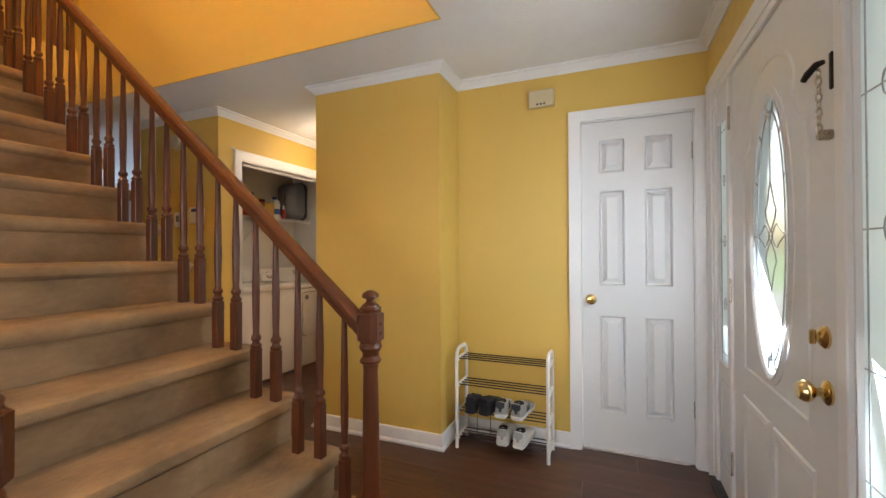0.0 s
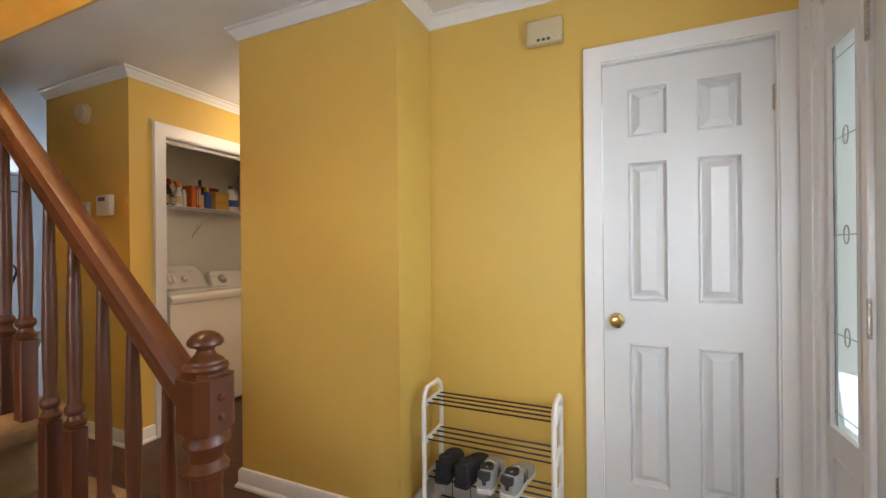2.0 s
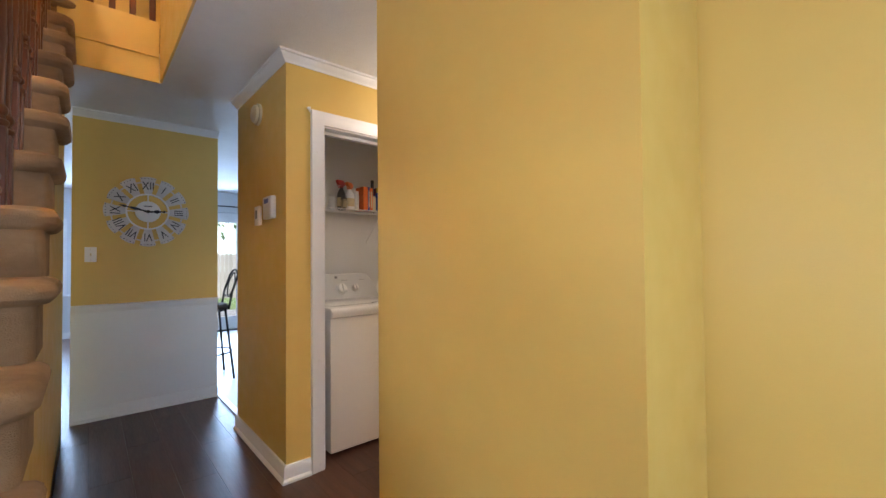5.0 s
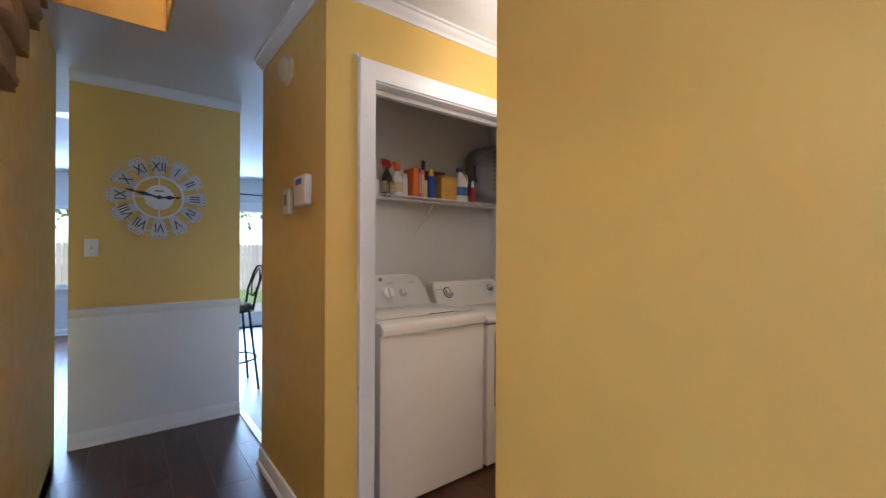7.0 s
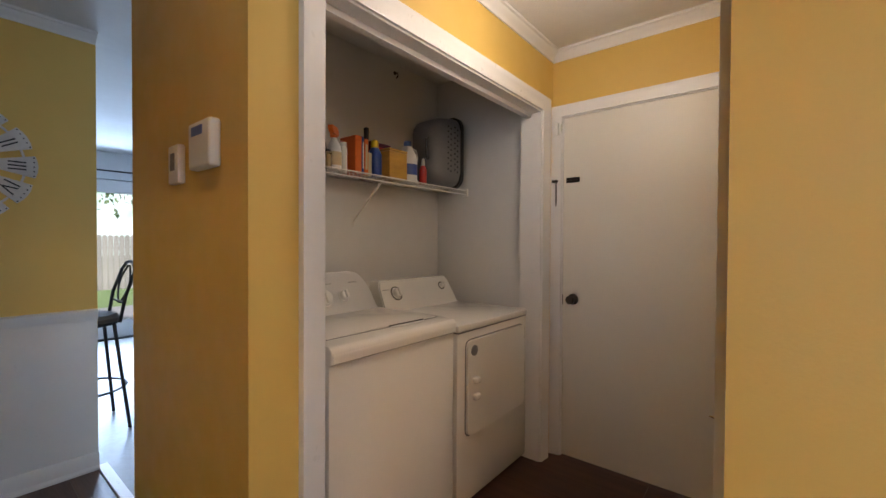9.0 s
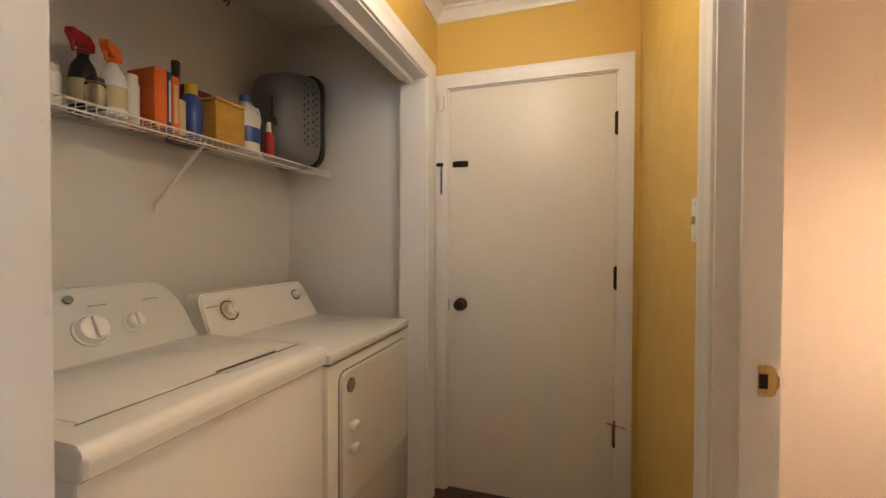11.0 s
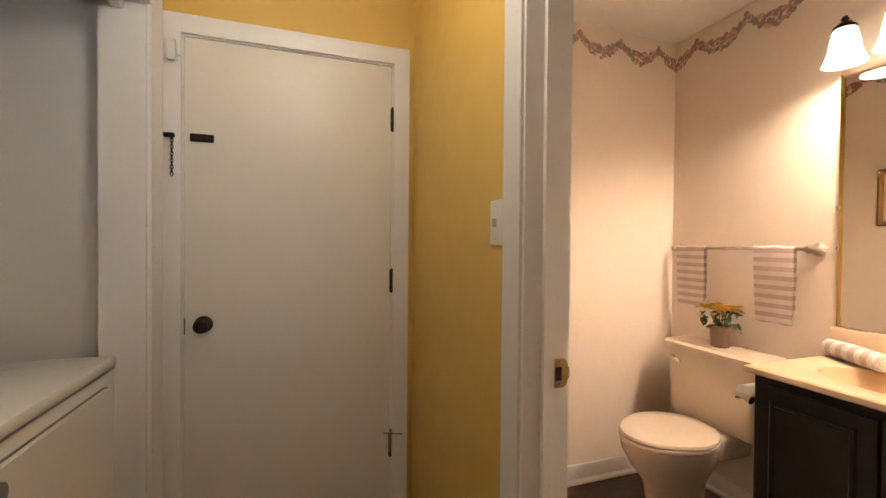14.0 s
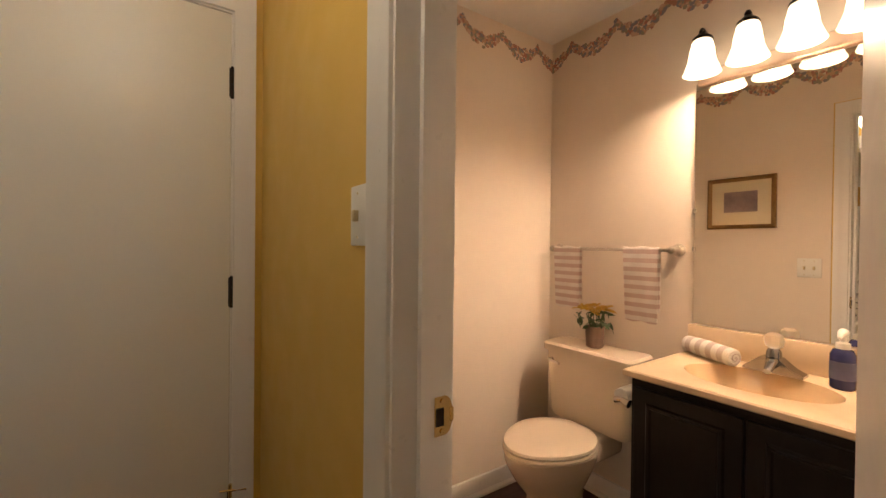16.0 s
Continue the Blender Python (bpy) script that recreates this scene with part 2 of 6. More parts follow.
def east(y):
    """x of the hall's east face, which runs a little out of square."""
    return -1.692 - 0.070 * (y - NOSE_Y) / (GARAGE_Y - NOSE_Y)


def wall(name, bm, material=None, label="yellow painted plaster wall"):
    return solid(name, bm, material or YELLOW, label, "wall", "structure")


bm = box(NOOK_X - 0.115, 0.074, CLOSET_Y, 2.74, 0, TOP)
box(0.074, 0.710, CLOSET_Y, 2.74, 2.049, TOP, into=bm)
box(0.710, FRONT_X, CLOSET_Y, 2.74, 0, TOP, into=bm)
wall("wall_closet", bm)
wall("wall_nose_side", box(NOOK_X - 0.115, NOOK_X, 2.45, CLOSET_Y, 0, TOP))
wall("wall_nose", prism([(east(NOSE_Y), NOSE_Y), (NOOK_X, NOSE_Y), (NOOK_X, 2.45), (east(2.45), 2.45)], 0, TOP))

BATH_Y0, BATH_Y1, BATH_H = 2.652, 3.292, 2.05
bm = prism([(east(2.45), 2.45), (-1.615, 2.45), (-1.615, BATH_Y0), (east(BATH_Y0), BATH_Y0)], 0, TOP)
prism([(east(BATH_Y0), BATH_Y0), (-1.615, BATH_Y0), (-1.615, BATH_Y1), (east(BATH_Y1), BATH_Y1)], BATH_H, TOP, into=bm)
prism([(east(BATH_Y1), BATH_Y1), (-1.615, BATH_Y1), (-1.615, GARAGE_Y), (east(GARAGE_Y), GARAGE_Y)], 0, TOP, into=bm)
wall("wall_hall_east", bm)
bm = box(-2.84, -2.652, GARAGE_Y, 4.32, 0, TOP)
box(-2.652, -1.845, GARAGE_Y, 4.32, 2.034, TOP, into=bm)
box(-1.845, -1.60, GARAGE_Y, 4.32, 0, TOP, into=bm)
wall("wall_garage", bm)

LAU_Y0, LAU_Y1, LAU_H = 2.570, 4.052, 2.045
bm = box(-2.84, LAUNDRY_X, 2.40, LAU_Y0, 0, TOP)
box(-2.84, LAUNDRY_X, LAU_Y0, LAU_Y1, LAU_H, TOP, into=bm)
box(-2.84, LAUNDRY_X, LAU_Y1, GARAGE_Y, 0, TOP, into=bm)
wall("wall_laundry_front", bm)
wall("wall_hall", box(-3.69, LAUNDRY_X, HALL_Y, 2.40, 0, TOP))
wall("wall_laundry_left", box(-3.56, LAUNDRY_X - 0.12, 2.40, 2.44, 0, TOP), CLOSETWHITE, "white painted closet wall")
wall("wall_laundry_back", box(-3.69, -3.56, 2.40, 4.26, 0, TOP), CLOSETWHITE, "white painted closet wall behind the washer")
wall("wall_laundry_right", box(-3.56, -2.84, 4.14, 4.26, 0, TOP), CLOSETWHITE, "white painted closet side wall")

# a partition that stands free between kitchen and living room, white below its rail
wall("wall_clock", box(CLOCK_X - 0.12, CLOCK_X, 1.41, 2.41, 0, TOP))
solid("wainscot", box(CLOCK_X, CLOCK_X + 0.006, 1.412, 2.408, 0.02, 0.84), TRIM, "white painted lower wall panel", "wainscot", "structure")

# under the stairs, and the stairwell above
RISE, RUN, NOSE0 = 0.1995, 0.2345, -0.57
bm = prism([(NOSE0 - 0.06, 0.0), (-4.24, 0.0), (-4.24, TOP), (NOSE0 - 0.06 - RUN * TOP / RISE, TOP)], 1.27, 1.375, "y")
wall("wall_stair_side", bm)
wall("wall_stair_south", prism([(NOSE0 - 0.06, 0.0), (-2.30, 0.0), (-2.30, 1.42)], 0.10, 0.20, "y", into=box(-4.24, -2.30, 0.10, 0.20, 0, 5.18)))
wall("wall_stair_south_upper", box(-2.30, -0.54, 0.10, 0.20, TOP + 0.12, 5.18))
wall("wall_stair_end", box(-4.34, -4.24, 0.10, 1.375, 0, TOP))
bm = box(-3.65, -0.54, 1.86, 1.872, TOP, 2.56)
box(-3.65, -0.54, 1.86, 1.98, 2.56, 5.18, into=bm)
wall("wall_upstairs_hall", bm, label="yellow painted wall above the stairs")
bm = box(-0.54, -0.528, 0.20, 1.872, TOP, 2.56)
box(-0.54, -0.42, 0.10, 1.98, 2.56, 5.18, into=bm)
wall("wall_upstairs_front", bm)
wall("wall_upstairs_west", box(-5.62, -5.50, 0.10, 3.0, 2.79, 5.18))
wall("wall_upstairs_north", box(-5.50, -3.65, 2.9, 3.0, 2.79, 5.18))
wall("wall_upstairs_south", box(-5.50, -4.24, 0.10, 0.20, 2.79, 5.18))
wall("wall_upstairs_east", box(-3.65, -3.53, 1.98, 3.0, 2.79, 5.18))
solid("ceiling_upstairs", box(-5.62, -0.42, 0.0, 3.0, 5.18, 5.28), CEILING, "white painted upstairs ceiling", "ceiling", "structure")
solid("floor_upstairs", box(-5.50, -3.66, 0.20, 2.9, 2.62, 2.79), CARPET, "beige carpeted upstairs landing", "floor", "structure")

# front wall with the entrance
ENT0, ENT1, ENT_H = 0.90, 2.545, 2.085
bm = box(FRONT_X, 0.93, -1.80, ENT0, 0, TOP)
box(FRONT_X, 0.93, ENT0, ENT1, ENT_H, TOP, into=bm)
box(FRONT_X, 0.93, ENT1, 2.74, 0, TOP, into=bm)
wall("wall_front", bm)
# the gap in this wall is for the added south window, out of view
bm = box(-3.12, -1.40, -1.92, -1.80, 0, TOP)
box(-1.40, 0.0, -1.92, -1.80, 0, 0.70, into=bm)
box(-1.40, 0.0, -1.92, -1.80, 2.0, TOP, into=bm)
box(0.0, 0.93, -1.92, -1.80, 0, TOP, into=bm)
wall("wall_south", bm)
wall("wall_foyer_west", box(-3.12, -3.0, -1.80, 0.10, 0, TOP))

# rooms beyond
bm = box(-8.42, -8.30, 1.96, 2.74, 0, TOP)
box(-8.42, -8.30, 2.74, 3.68, 2.07, TOP, into=bm)
box(-8.42, -8.30, 3.68, 5.6, 0, TOP, into=bm)
wall("wall_kitchen_west", bm, PALEWALL, "pale grey kitchen wall with a glazed door")
wall("wall_kitchen_north", box(-8.30, -3.69, 5.5, 5.6, 0, TOP), PALEWALL, "pale grey kitchen wall")
wall("wall_kitchen_east", box(-3.69, -3.57, 4.26, 5.5, 0, TOP), PALEWALL, "pale grey kitchen wall")
wall("wall_divider", box(-9.3, CLOCK_X - 0.12, 1.84, 1.96, 0, TOP), PALEWALL, "pale grey partition wall")
bm = box(-9.42, -9.30, -2.0, -0.15, 0, TOP)
box(-9.42, -9.30, -0.15, 1.25, 0, 0.70, into=bm)
box(-9.42, -9.30, -0.15, 1.25, 1.92, TOP, into=bm)
box(-9.42, -9.30, 1.25, 1.96, 0, TOP, into=bm)
wall("wall_living_west", bm, PALEWALL, "pale grey living room wall with a window")
wall("wall_living_south", box(-9.42, -4.24, -2.1, -2.0, 0, TOP), PALEWALL, "pale grey living room wall")
wall("wall_living_east", box(-4.34, -4.24, -2.0, 0.10, 0, TOP), PALEWALL, "pale grey living room wall")

# powder room shell
wall("wall_bath_east", box(-0.20, -0.08, 2.74, 4.40, 0, TOP), BATHWALL, "cream papered powder room wall")
wall("wall_bath_north", box(-1.615, -0.20, 4.27, 4.40, 0, TOP), BATHWALL, "cream papered powder room wall")
wall("wall_bath_south", box(-0.83, -0.20, 2.74, 2.78, 0, TOP), BATHWALL, "cream papered powder room wall")
wall("wall_bath_corner", box(-1.612, -0.83, 2.45, 2.49, 0, TOP), BATHWALL, "cream papered powder room wall")
bm = box(-1.615, -1.609, 2.49, BATH_Y0 - 0.07, 0, TOP)
box(-1.615, -1.609, BATH_Y0 - 0.07, BATH_Y1 + 0.07, BATH_H + 0.07, TOP, into=bm)
box(-1.615, -1.609, BATH_Y1 + 0.07, 4.27, 0, TOP, into=bm)
wall("wall_bath_west", bm, BATHWALL, "cream papered powder room wall")

bm = box(-9.42, -3.662, -2.1, 5.6, TOP, 2.62)
box(-3.662, -0.528, 1.872, 4.4, TOP, TOP + 0.12, into=bm)
box(-3.662, -0.528, -2.1, 0.20, TOP, TOP + 0.12, into=bm)
box(-0.528, 0.93, -1.92, 4.4, TOP, TOP + 0.12, into=bm)
solid("ceiling", bm, CEILING, "white painted textured ceiling", "ceiling", "structure")
solid("floor", box(-9.3, 0.93, -2.0, 4.4, -0.12, -0.012), SUBFLOOR, "dark brown wood plank floor", "floor", "structure")
solid("floor_kitchen", box(-8.3, -3.69, 2.42, 5.5, -0.012, 0.003), VINYL, "pale vinyl kitchen floor", "floor", "structure")

# mouldings
CROWN = [(0, 0), (0.009, 0.0), (0.012, 0.009), (0.021, 0.018), (0.036, 0.031), (0.042, 0.041), (0.052, 0.045), (0.052, 0.057), (0, 0.057)]
BASE = [(0, 0), (0.028, 0), (0.028, 0.012), (0.020, 0.022), (0.016, 0.024), (0.016, 0.082), (0.010, 0.094), (0, 0.096)]
CASE = [(0, 0), (0.0, 0.012), (0.012, 0.016), (0.040, 0.017), (0.052, 0.022), (0.064, 0.022), (0.066, 0.0)]


def crown(name, path):
    return solid(name, sweep([(x, y, TOP - 0.057) for x, y in path], CROWN, (0, 0, 1)), TRIM, "white painted crown moulding under the ceiling", "crown moulding", "structure")


def base(name, path):
    return solid(name, sweep([(x, y, 0.0) for x, y in path], BASE, (0, 0, 1)), TRIM, "white painted baseboard along the floor", "baseboard", "structure")


crown("trim_crown_main", [(-3.69, HALL_Y), (LAUNDRY_X, HALL_Y), (LAUNDRY_X, GARAGE_Y), (east(GARAGE_Y), GARAGE_Y), (east(NOSE_Y), NOSE_Y), (NOOK_X, NOSE_Y), (NOOK_X, CLOSET_Y), (FRONT_X, CLOSET_Y), (FRONT_X, -1.8), (-3.0, -1.8)])
crown("trim_crown_clock", [(CLOCK_X, 1.41), (CLOCK_X, 2.41)])
base("baseboard_nose", [(east(2.60), 2.60), (east(NOSE_Y), NOSE_Y), (NOOK_X, NOSE_Y), (NOOK_X, CLOSET_Y), (0.018, CLOSET_Y)])
base("baseboard_hall", [(-3.69, HALL_Y), (LAUNDRY_X, HALL_Y), (LAUNDRY_X, 2.489)])
base("baseboard_clock", [(CLOCK_X + 0.006, 1.41), (CLOCK_X + 0.006, 2.41)])
base("baseboard_hall_east", [(east(GARAGE_Y), GARAGE_Y), (east(3.37), 3.37)])
base("baseboard_bath", [(-1.609, 4.27), (-0.20, 4.27), (-0.20, 3.53)])
base("baseboard_stair", [(-0.75, 1.375), (-4.24, 1.375)][::-1])
base("baseboard_front", [(FRONT_X, ENT0 - 0.07), (FRONT_X, -1.8), (-3.0, -1.8), (-3.0, 0.1)])
base("baseboard_living", [(-9.3, -2.0), (-9.3, 1.84)])
base("baseboard_kitchen", [(-8.3, 3.75), (-8.3, 5.5), (-3.7, 5.5)])
RAILP = [(0, 0), (0.012, 0.004), (0.016, 0.020), (0.026, 0.040), (0.026, 0.056), (0, 0.062)]
solid("trim_chair_rail", sweep([(CLOCK_X, 1.41, 0.836), (CLOCK_X, 2.41, 0.836)], RAILP, (0, 0, 1)), TRIM, "white painted chair rail moulding", "chair rail", "structure")


def casing(name, path, n, label="white painted door casing", broad=1.0):
    return solid(name, sweep(path, [(u * broad, v) for u, v in CASE], n), TRIM, label, "door casing", "structure")


# each path runs round its opening with the wall on its right
casing("trim_closet_casing", [(0.704, CLOSET_Y, 0), (0.704, CLOSET_Y, 2.043), (0.080, CLOSET_Y, 2.043), (0.080, CLOSET_Y, 0)], (0, -1, 0))
casing("trim_garage_casing", [(-1.851, GARAGE_Y, 0), (-1.851, GARAGE_Y, 2.028), (-2.646, GARAGE_Y, 2.028), (-2.646, GARAGE_Y, 0)], (0, -1, 0))
casing("trim_laundry_casing", [(LAUNDRY_X, LAU_Y1 - 0.004, 0), (LAUNDRY_X, LAU_Y1 - 0.004, LAU_H - 0.004), (LAUNDRY_X, LAU_Y0 + 0.004, LAU_H - 0.004), (LAUNDRY_X, LAU_Y0 + 0.004, 0)], (1, 0, 0), "white painted casing round the laundry opening", 1.22)
casing("trim_bath_casing", [(east(2.62), BATH_Y0 + 0.004, 0), (east(2.62), BATH_Y0 + 0.004, BATH_H - 0.004), (east(3.33), BATH_Y1 - 0.004, BATH_H - 0.004), (east(3.33), BATH_Y1 - 0.004, 0)], (-1, 0, 0))
casing("trim_bath_inner_casing", [(-1.615, BATH_Y0 + 0.004, 0), (-1.615, BATH_Y0 + 0.004, BATH_H - 0.004), (-1.615, BATH_Y1 - 0.004, BATH_H - 0.004), (-1.615, BATH_Y1 - 0.004, 0)][::-1], (1, 0, 0))


def jamb(name, axis, a, b, height, low, high, thick=0.012):
    """The lining of an opening from a to b, in a wall from low to high."""
    bm = bmesh.new()
    for p, q, z0, z1 in ((a, a + thick, 0, height), (b - thick, b, 0, height), (a + thick, b - thick, height - thick, height)):
        box(*((low, high, p, q) if axis == "y" else (p, q, low, high)), z0, z1, into=bm)
    return solid(name, bm, TRIM, "white painted door jamb", "door jamb", "structure")


jamb("trim_laundry_jamb", "y", LAU_Y0, LAU_Y1, LAU_H, -2.838, LAUNDRY_X)
bm = box(east(2.62) - 0.004, -1.615, BATH_Y0, BATH_Y0 + 0.012, 0, BATH_H)
box(east(3.33) - 0.004, -1.615, BATH_Y1 - 0.012, BATH_Y1, 0, BATH_H, into=bm)
box(-1.728, -1.615, BATH_Y0 + 0.012, BATH_Y1 - 0.012, BATH_H - 0.012, BATH_H, into=bm)
solid("trim_bath_jamb", bm, TRIM, "white painted door jamb", "door jamb", "structure")
jamb("trim_closet_jamb", "x", 0.074, 0.710, 2.049, CLOSET_Y, 2.74)
jamb("trim_garage_jamb", "x", -2.652, -1.845, 2.034, GARAGE_Y, 4.32)
bm = box(-1.685, -1.672, BATH_Y1 - 0.024, BATH_Y1 - 0.012, 0, BATH_H - 0.012)
solid("trim_bath_stop", bm, TRIM, "white painted door stop strip", "door stop", "structure")
solid("trim_bifold_track", box(-2.80, -2.77, LAU_Y0 + 0.012, LAU_Y1 - 0.012, LAU_H - 0.034, LAU_H - 0.012), TRIM, "white metal folding door track", "door track", "structure")
solid("trim_kitchen_threshold", prism([(-4.60, 2.405), (-3.57, 2.405), (-3.57, 2.45), (-4.60, 2.45)], 0, 0.012), TRIM, "white threshold strip at the kitchen", "threshold", "structure")

# ---- stairs ----
stairs = thing("staircase", (0, 0, 0), "straight beige carpeted stairs with red-brown oak balustrade", "staircase")
for i in range(1, 15):
    # tread i: its nose at x, its top at z; the carpet wraps nose, riser and the open end
    x, z = NOSE0 - RUN * (i - 1), RISE * i
    back = x - RUN - 0.07
    lump = 0.006 * math.sin(2.3 * i)
    outline = [(back, z - 0.01), (x - 0.030, z - 0.01), (x - 0.034, z - 0.10), (x - 0.040, z - RISE - 0.004), (back, z - RISE - 0.004)]
    bm = prism(outline, 0.21, 1.412, "y")
    bmesh.ops.bevel(bm, geom=[e for e in bm.edges if all(v.co.y > 1.41 and v.co.x > back + 0.01 for v in e.verts)], offset=0.022, segments=3, profile=0.5, affect="EDGES")
    # the padded tread wraps nose and open end
    pad = bmesh.new()
    side, tuck = 1.448 + lump, 0.066 - 0.4 * lump
    ring = [(back, 0.21), (x, 0.21)] + [(x - 0.045 + 0.045 * math.sin(q), side - 0.045 + 0.045 * math.cos(q)) for q in [radians(d) for d in range(90, -1, -15)]] + [(back, side)]
    levels = [(tuck, 0.030), (tuck - 0.004, 0.016), (tuck * 0.72, 0.003), (tuck * 0.45, 0.0), (tuck * 0.2, 0.006), (0.004, 0.018), (0.0, 0.034)]
    loops = [[pad.verts.new((px if px == back else px - inset, py if py == 0.21 else py - inset, z - low)) for px, py in ring] for low, inset in levels]
    for p, q in zip(loops, loops[1:]):
        for k in range(len(ring)):
            j = (k + 1) % len(ring)
            pad.faces.new((p[k], p[j], q[j], q[k]))
    pad.faces.new(loops[0][::-1])
    pad.faces.new(loops[-1])
    bmesh.ops.recalc_face_normals(pad, faces=pad.faces)
    fuse(bm, pad)
    part("step", bm, CARPET, stairs)
TURN_LOW = [(0.019, 0.225), (0.0235, 0.232), (0.0235, 0.240), (0.017, 0.246), (0.0145, 0.256), (0.020, 0.262), (0.022, 0.270), (0.020, 0.278), (0.0145, 0.285), (0.0135, 0.30)]


def rail_z(x):
    """The handrail's underside above the line of noses."""
    return 0.90 + (-0.64 - x) * 0.866


def baluster(x, foot, top):
    bm = box(x - 0.019, x + 0.019, 1.301, 1.339, foot - 0.01, foot + 0.215, 0.003, 1)
    lathe([(r, z - 0.01) for r, z in TURN_LOW] + [(0.0155, 0.36), (0.0165, 0.46), (0.0105, top - foot)], 12, (x, 1.32, foot), into=bm)
    return part("baluster", bm, OAK, stairs)


for i in range(1, 14):
    for k in (0.045, 0.159):
        x = NOSE0 - RUN * (i - 1) - k
        if x < -0.68:
            baluster(x, RISE * i, rail_z(x) + 0.012)
# the rail's section, broad and rounded above
RAILSEC = [(-0.020, 0), (0.020, 0), (0.024, 0.012), (0.022, 0.022), (0.031, 0.034), (0.031, 0.046), (0.022, 0.060), (0.008, 0.066), (-0.008, 0.066), (-0.022, 0.060), (-0.031, 0.046), (-0.031, 0.034), (-0.022, 0.022), (-0.024, 0.012)]
x0, x1 = -0.64, NOSE0 - 13 * RUN
d = Vector((x1 - x0, 0, rail_z(x1) - rail_z(x0))).normalized()
up = Vector((0, -1, 0)).cross(d)
up = up if up.z > 0 else -up
bm = sweep([(x0, 1.32, rail_z(x0)), (x1, 1.32, rail_z(x1))], RAILSEC, up)
part("handrail", bm, RAILWOOD, stairs)


def newel(y, rail):
    """A turned post: chamfered block at the rail, a finial above it and a round tapered shaft down to a square foot."""
    c, s = -0.603, 0.045
    post = part("newel_post", lathe([(0.050, 0.0), (0.050, 0.02), (0.043, 0.03), (0.040, 0.10), (0.036, 0.34), (0.028, 0.78), (0.031, 0.806), (0.040, 0.812), (0.042, 0.820), (0.036, 0.828), (0.031, 0.836), (0.032, 0.850), (0.040, 0.862), (0.044, 0.870), (0.042, 0.880), (0.034, 0.890)], 28, (c, y, 0), into=box(c - 0.05, c + 0.05, y - 0.05, y + 0.05, 0.0, 0.30, 0.006)), OAK, stairs)
    bm = box(c - s, c + s, y - s, y + s, 0.888, 1.010)
    bmesh.ops.bevel(bm, geom=[e for e in bm.edges if abs(e.verts[0].co.z - e.verts[1].co.z) > 0.1], offset=0.020, segments=1, affect="EDGES")
    bmesh.ops.bevel(bm, geom=[e for e in bm.edges if abs(e.verts[0].co.z - e.verts[1].co.z) < 0.01], offset=0.010, segments=3, affect="EDGES")
    part("block", bm, OAK, post)
    part("finial", lathe([(0.034, 1.006), (0.040, 1.011), (0.042, 1.017), (0.040, 1.023), (0.034, 1.026), (0.033, 1.031), (0.024, 1.038), (0.018, 1.044), (0.016, 1.051), (0.019, 1.056), (0.029, 1.059), (0.033, 1.064), (0.032, 1.071), (0.025, 1.080), (0.013, 1.087), (0, 1.089)], 32, (c, y, 0)), OAK, post, "turned oak finial with rings")
    if rail:
        for z in (0.925, 0.962):
            part("plug", lathe([(0.008, 0), (0.008, 0.004), (0.004, 0.007), (0, 0.007)], 10, (c + s, y, z), pose(0, 0, 0, 0, 90, 0)), OAK, post, "round wooden screw plug")
    return post


newel(1.314, True)
newel(0.24, False)
# guard of the upper landing
guard = thing("landing_guard", (-3.65, 1.6, TOP), "yellow painted landing edge with dark oak balusters", "railing")
part("fascia", box(-0.012, 0.0, -0.24, 0.258, 0.0, 0.165), YELLOW, guard)
part("curb", box(-0.10, 0.012, -0.24, 0.256, 0.165, 0.40, 0.004), YELLOW, guard)
for k in range(5):
    part("baluster", box(-0.062, -0.028, -0.215 + 0.105 * k, -0.181 + 0.105 * k, 0.40, 1.10, 0.003, 1), OAK, guard)
part("top_rail", box(-0.075, -0.015, -0.24, 0.256, 1.10, 1.16, 0.012), OAK, guard)

# ---- doors ----
def facing(n):
    """Turns (across, up, towards the viewer) into the world for a surface that looks along n: across runs to the viewer's right."""
    out = Vector(n)
    across = Vector((0, 0, 1)).cross(out)
    return Matrix((across, Vector((0, 0, 1)), out)).transposed().to_4x4()


def raised_panel(u0, u1, v0, v1, depth=0.024):
    """A sunk moulding with a raised field, seen from +w."""
    bm = bmesh.new()
    rings = []
    for inset, w in ((0, 0), (0.005, 0.003), (0.013, -depth), (0.018, -depth), (0.046, 0.0)):
        rings.append([bm.verts.new((u, v, w)) for u, v in ((u0 + inset, v0 + inset), (u1 - inset, v0 + inset), (u1 - inset, v1 - inset), (u0 + inset, v1 - inset))])
    for a, b in zip(rings, rings[1:]):
        for k in range(4):
            bm.faces.new((a[k], a[(k + 1) % 4], b[(k + 1) % 4], b[k]))
    bm.faces.new(rings[-1])
    return bm


def knob(parent, at, n, material, label, r=0.027, reach=0.06):
    m = Matrix.Translation(at) @ facing(n)
    ob = part("knob", lathe([(0.032, 0), (0.032, 0.005), (0.026, 0.010), (0.012, 0.014), (0.011, 0.028), (r * 0.72, 0.034), (r, 0.045), (r * 0.97, 0.054), (r * 0.7, reach), (0, reach + 0.002)], 24), material, parent, label)
    ob.matrix_basis = m
    return ob


def hinge(parent, at, n, material, tall=0.09):
    bm = lathe([(0.003, -0.006), (0.006, -0.004), (0.006, tall), (0.003, tall + 0.006)], 10, (0, 0, 0), pose(0, 0, 0, -90, 0, 0))
    box(-0.009, 0.009, 0.0, tall, -0.002, 0.002, into=bm)
    ob = part("hinge", bm, material, parent)
    ob.matrix_basis = Matrix.Translation(at) @ facing(n)
    return ob


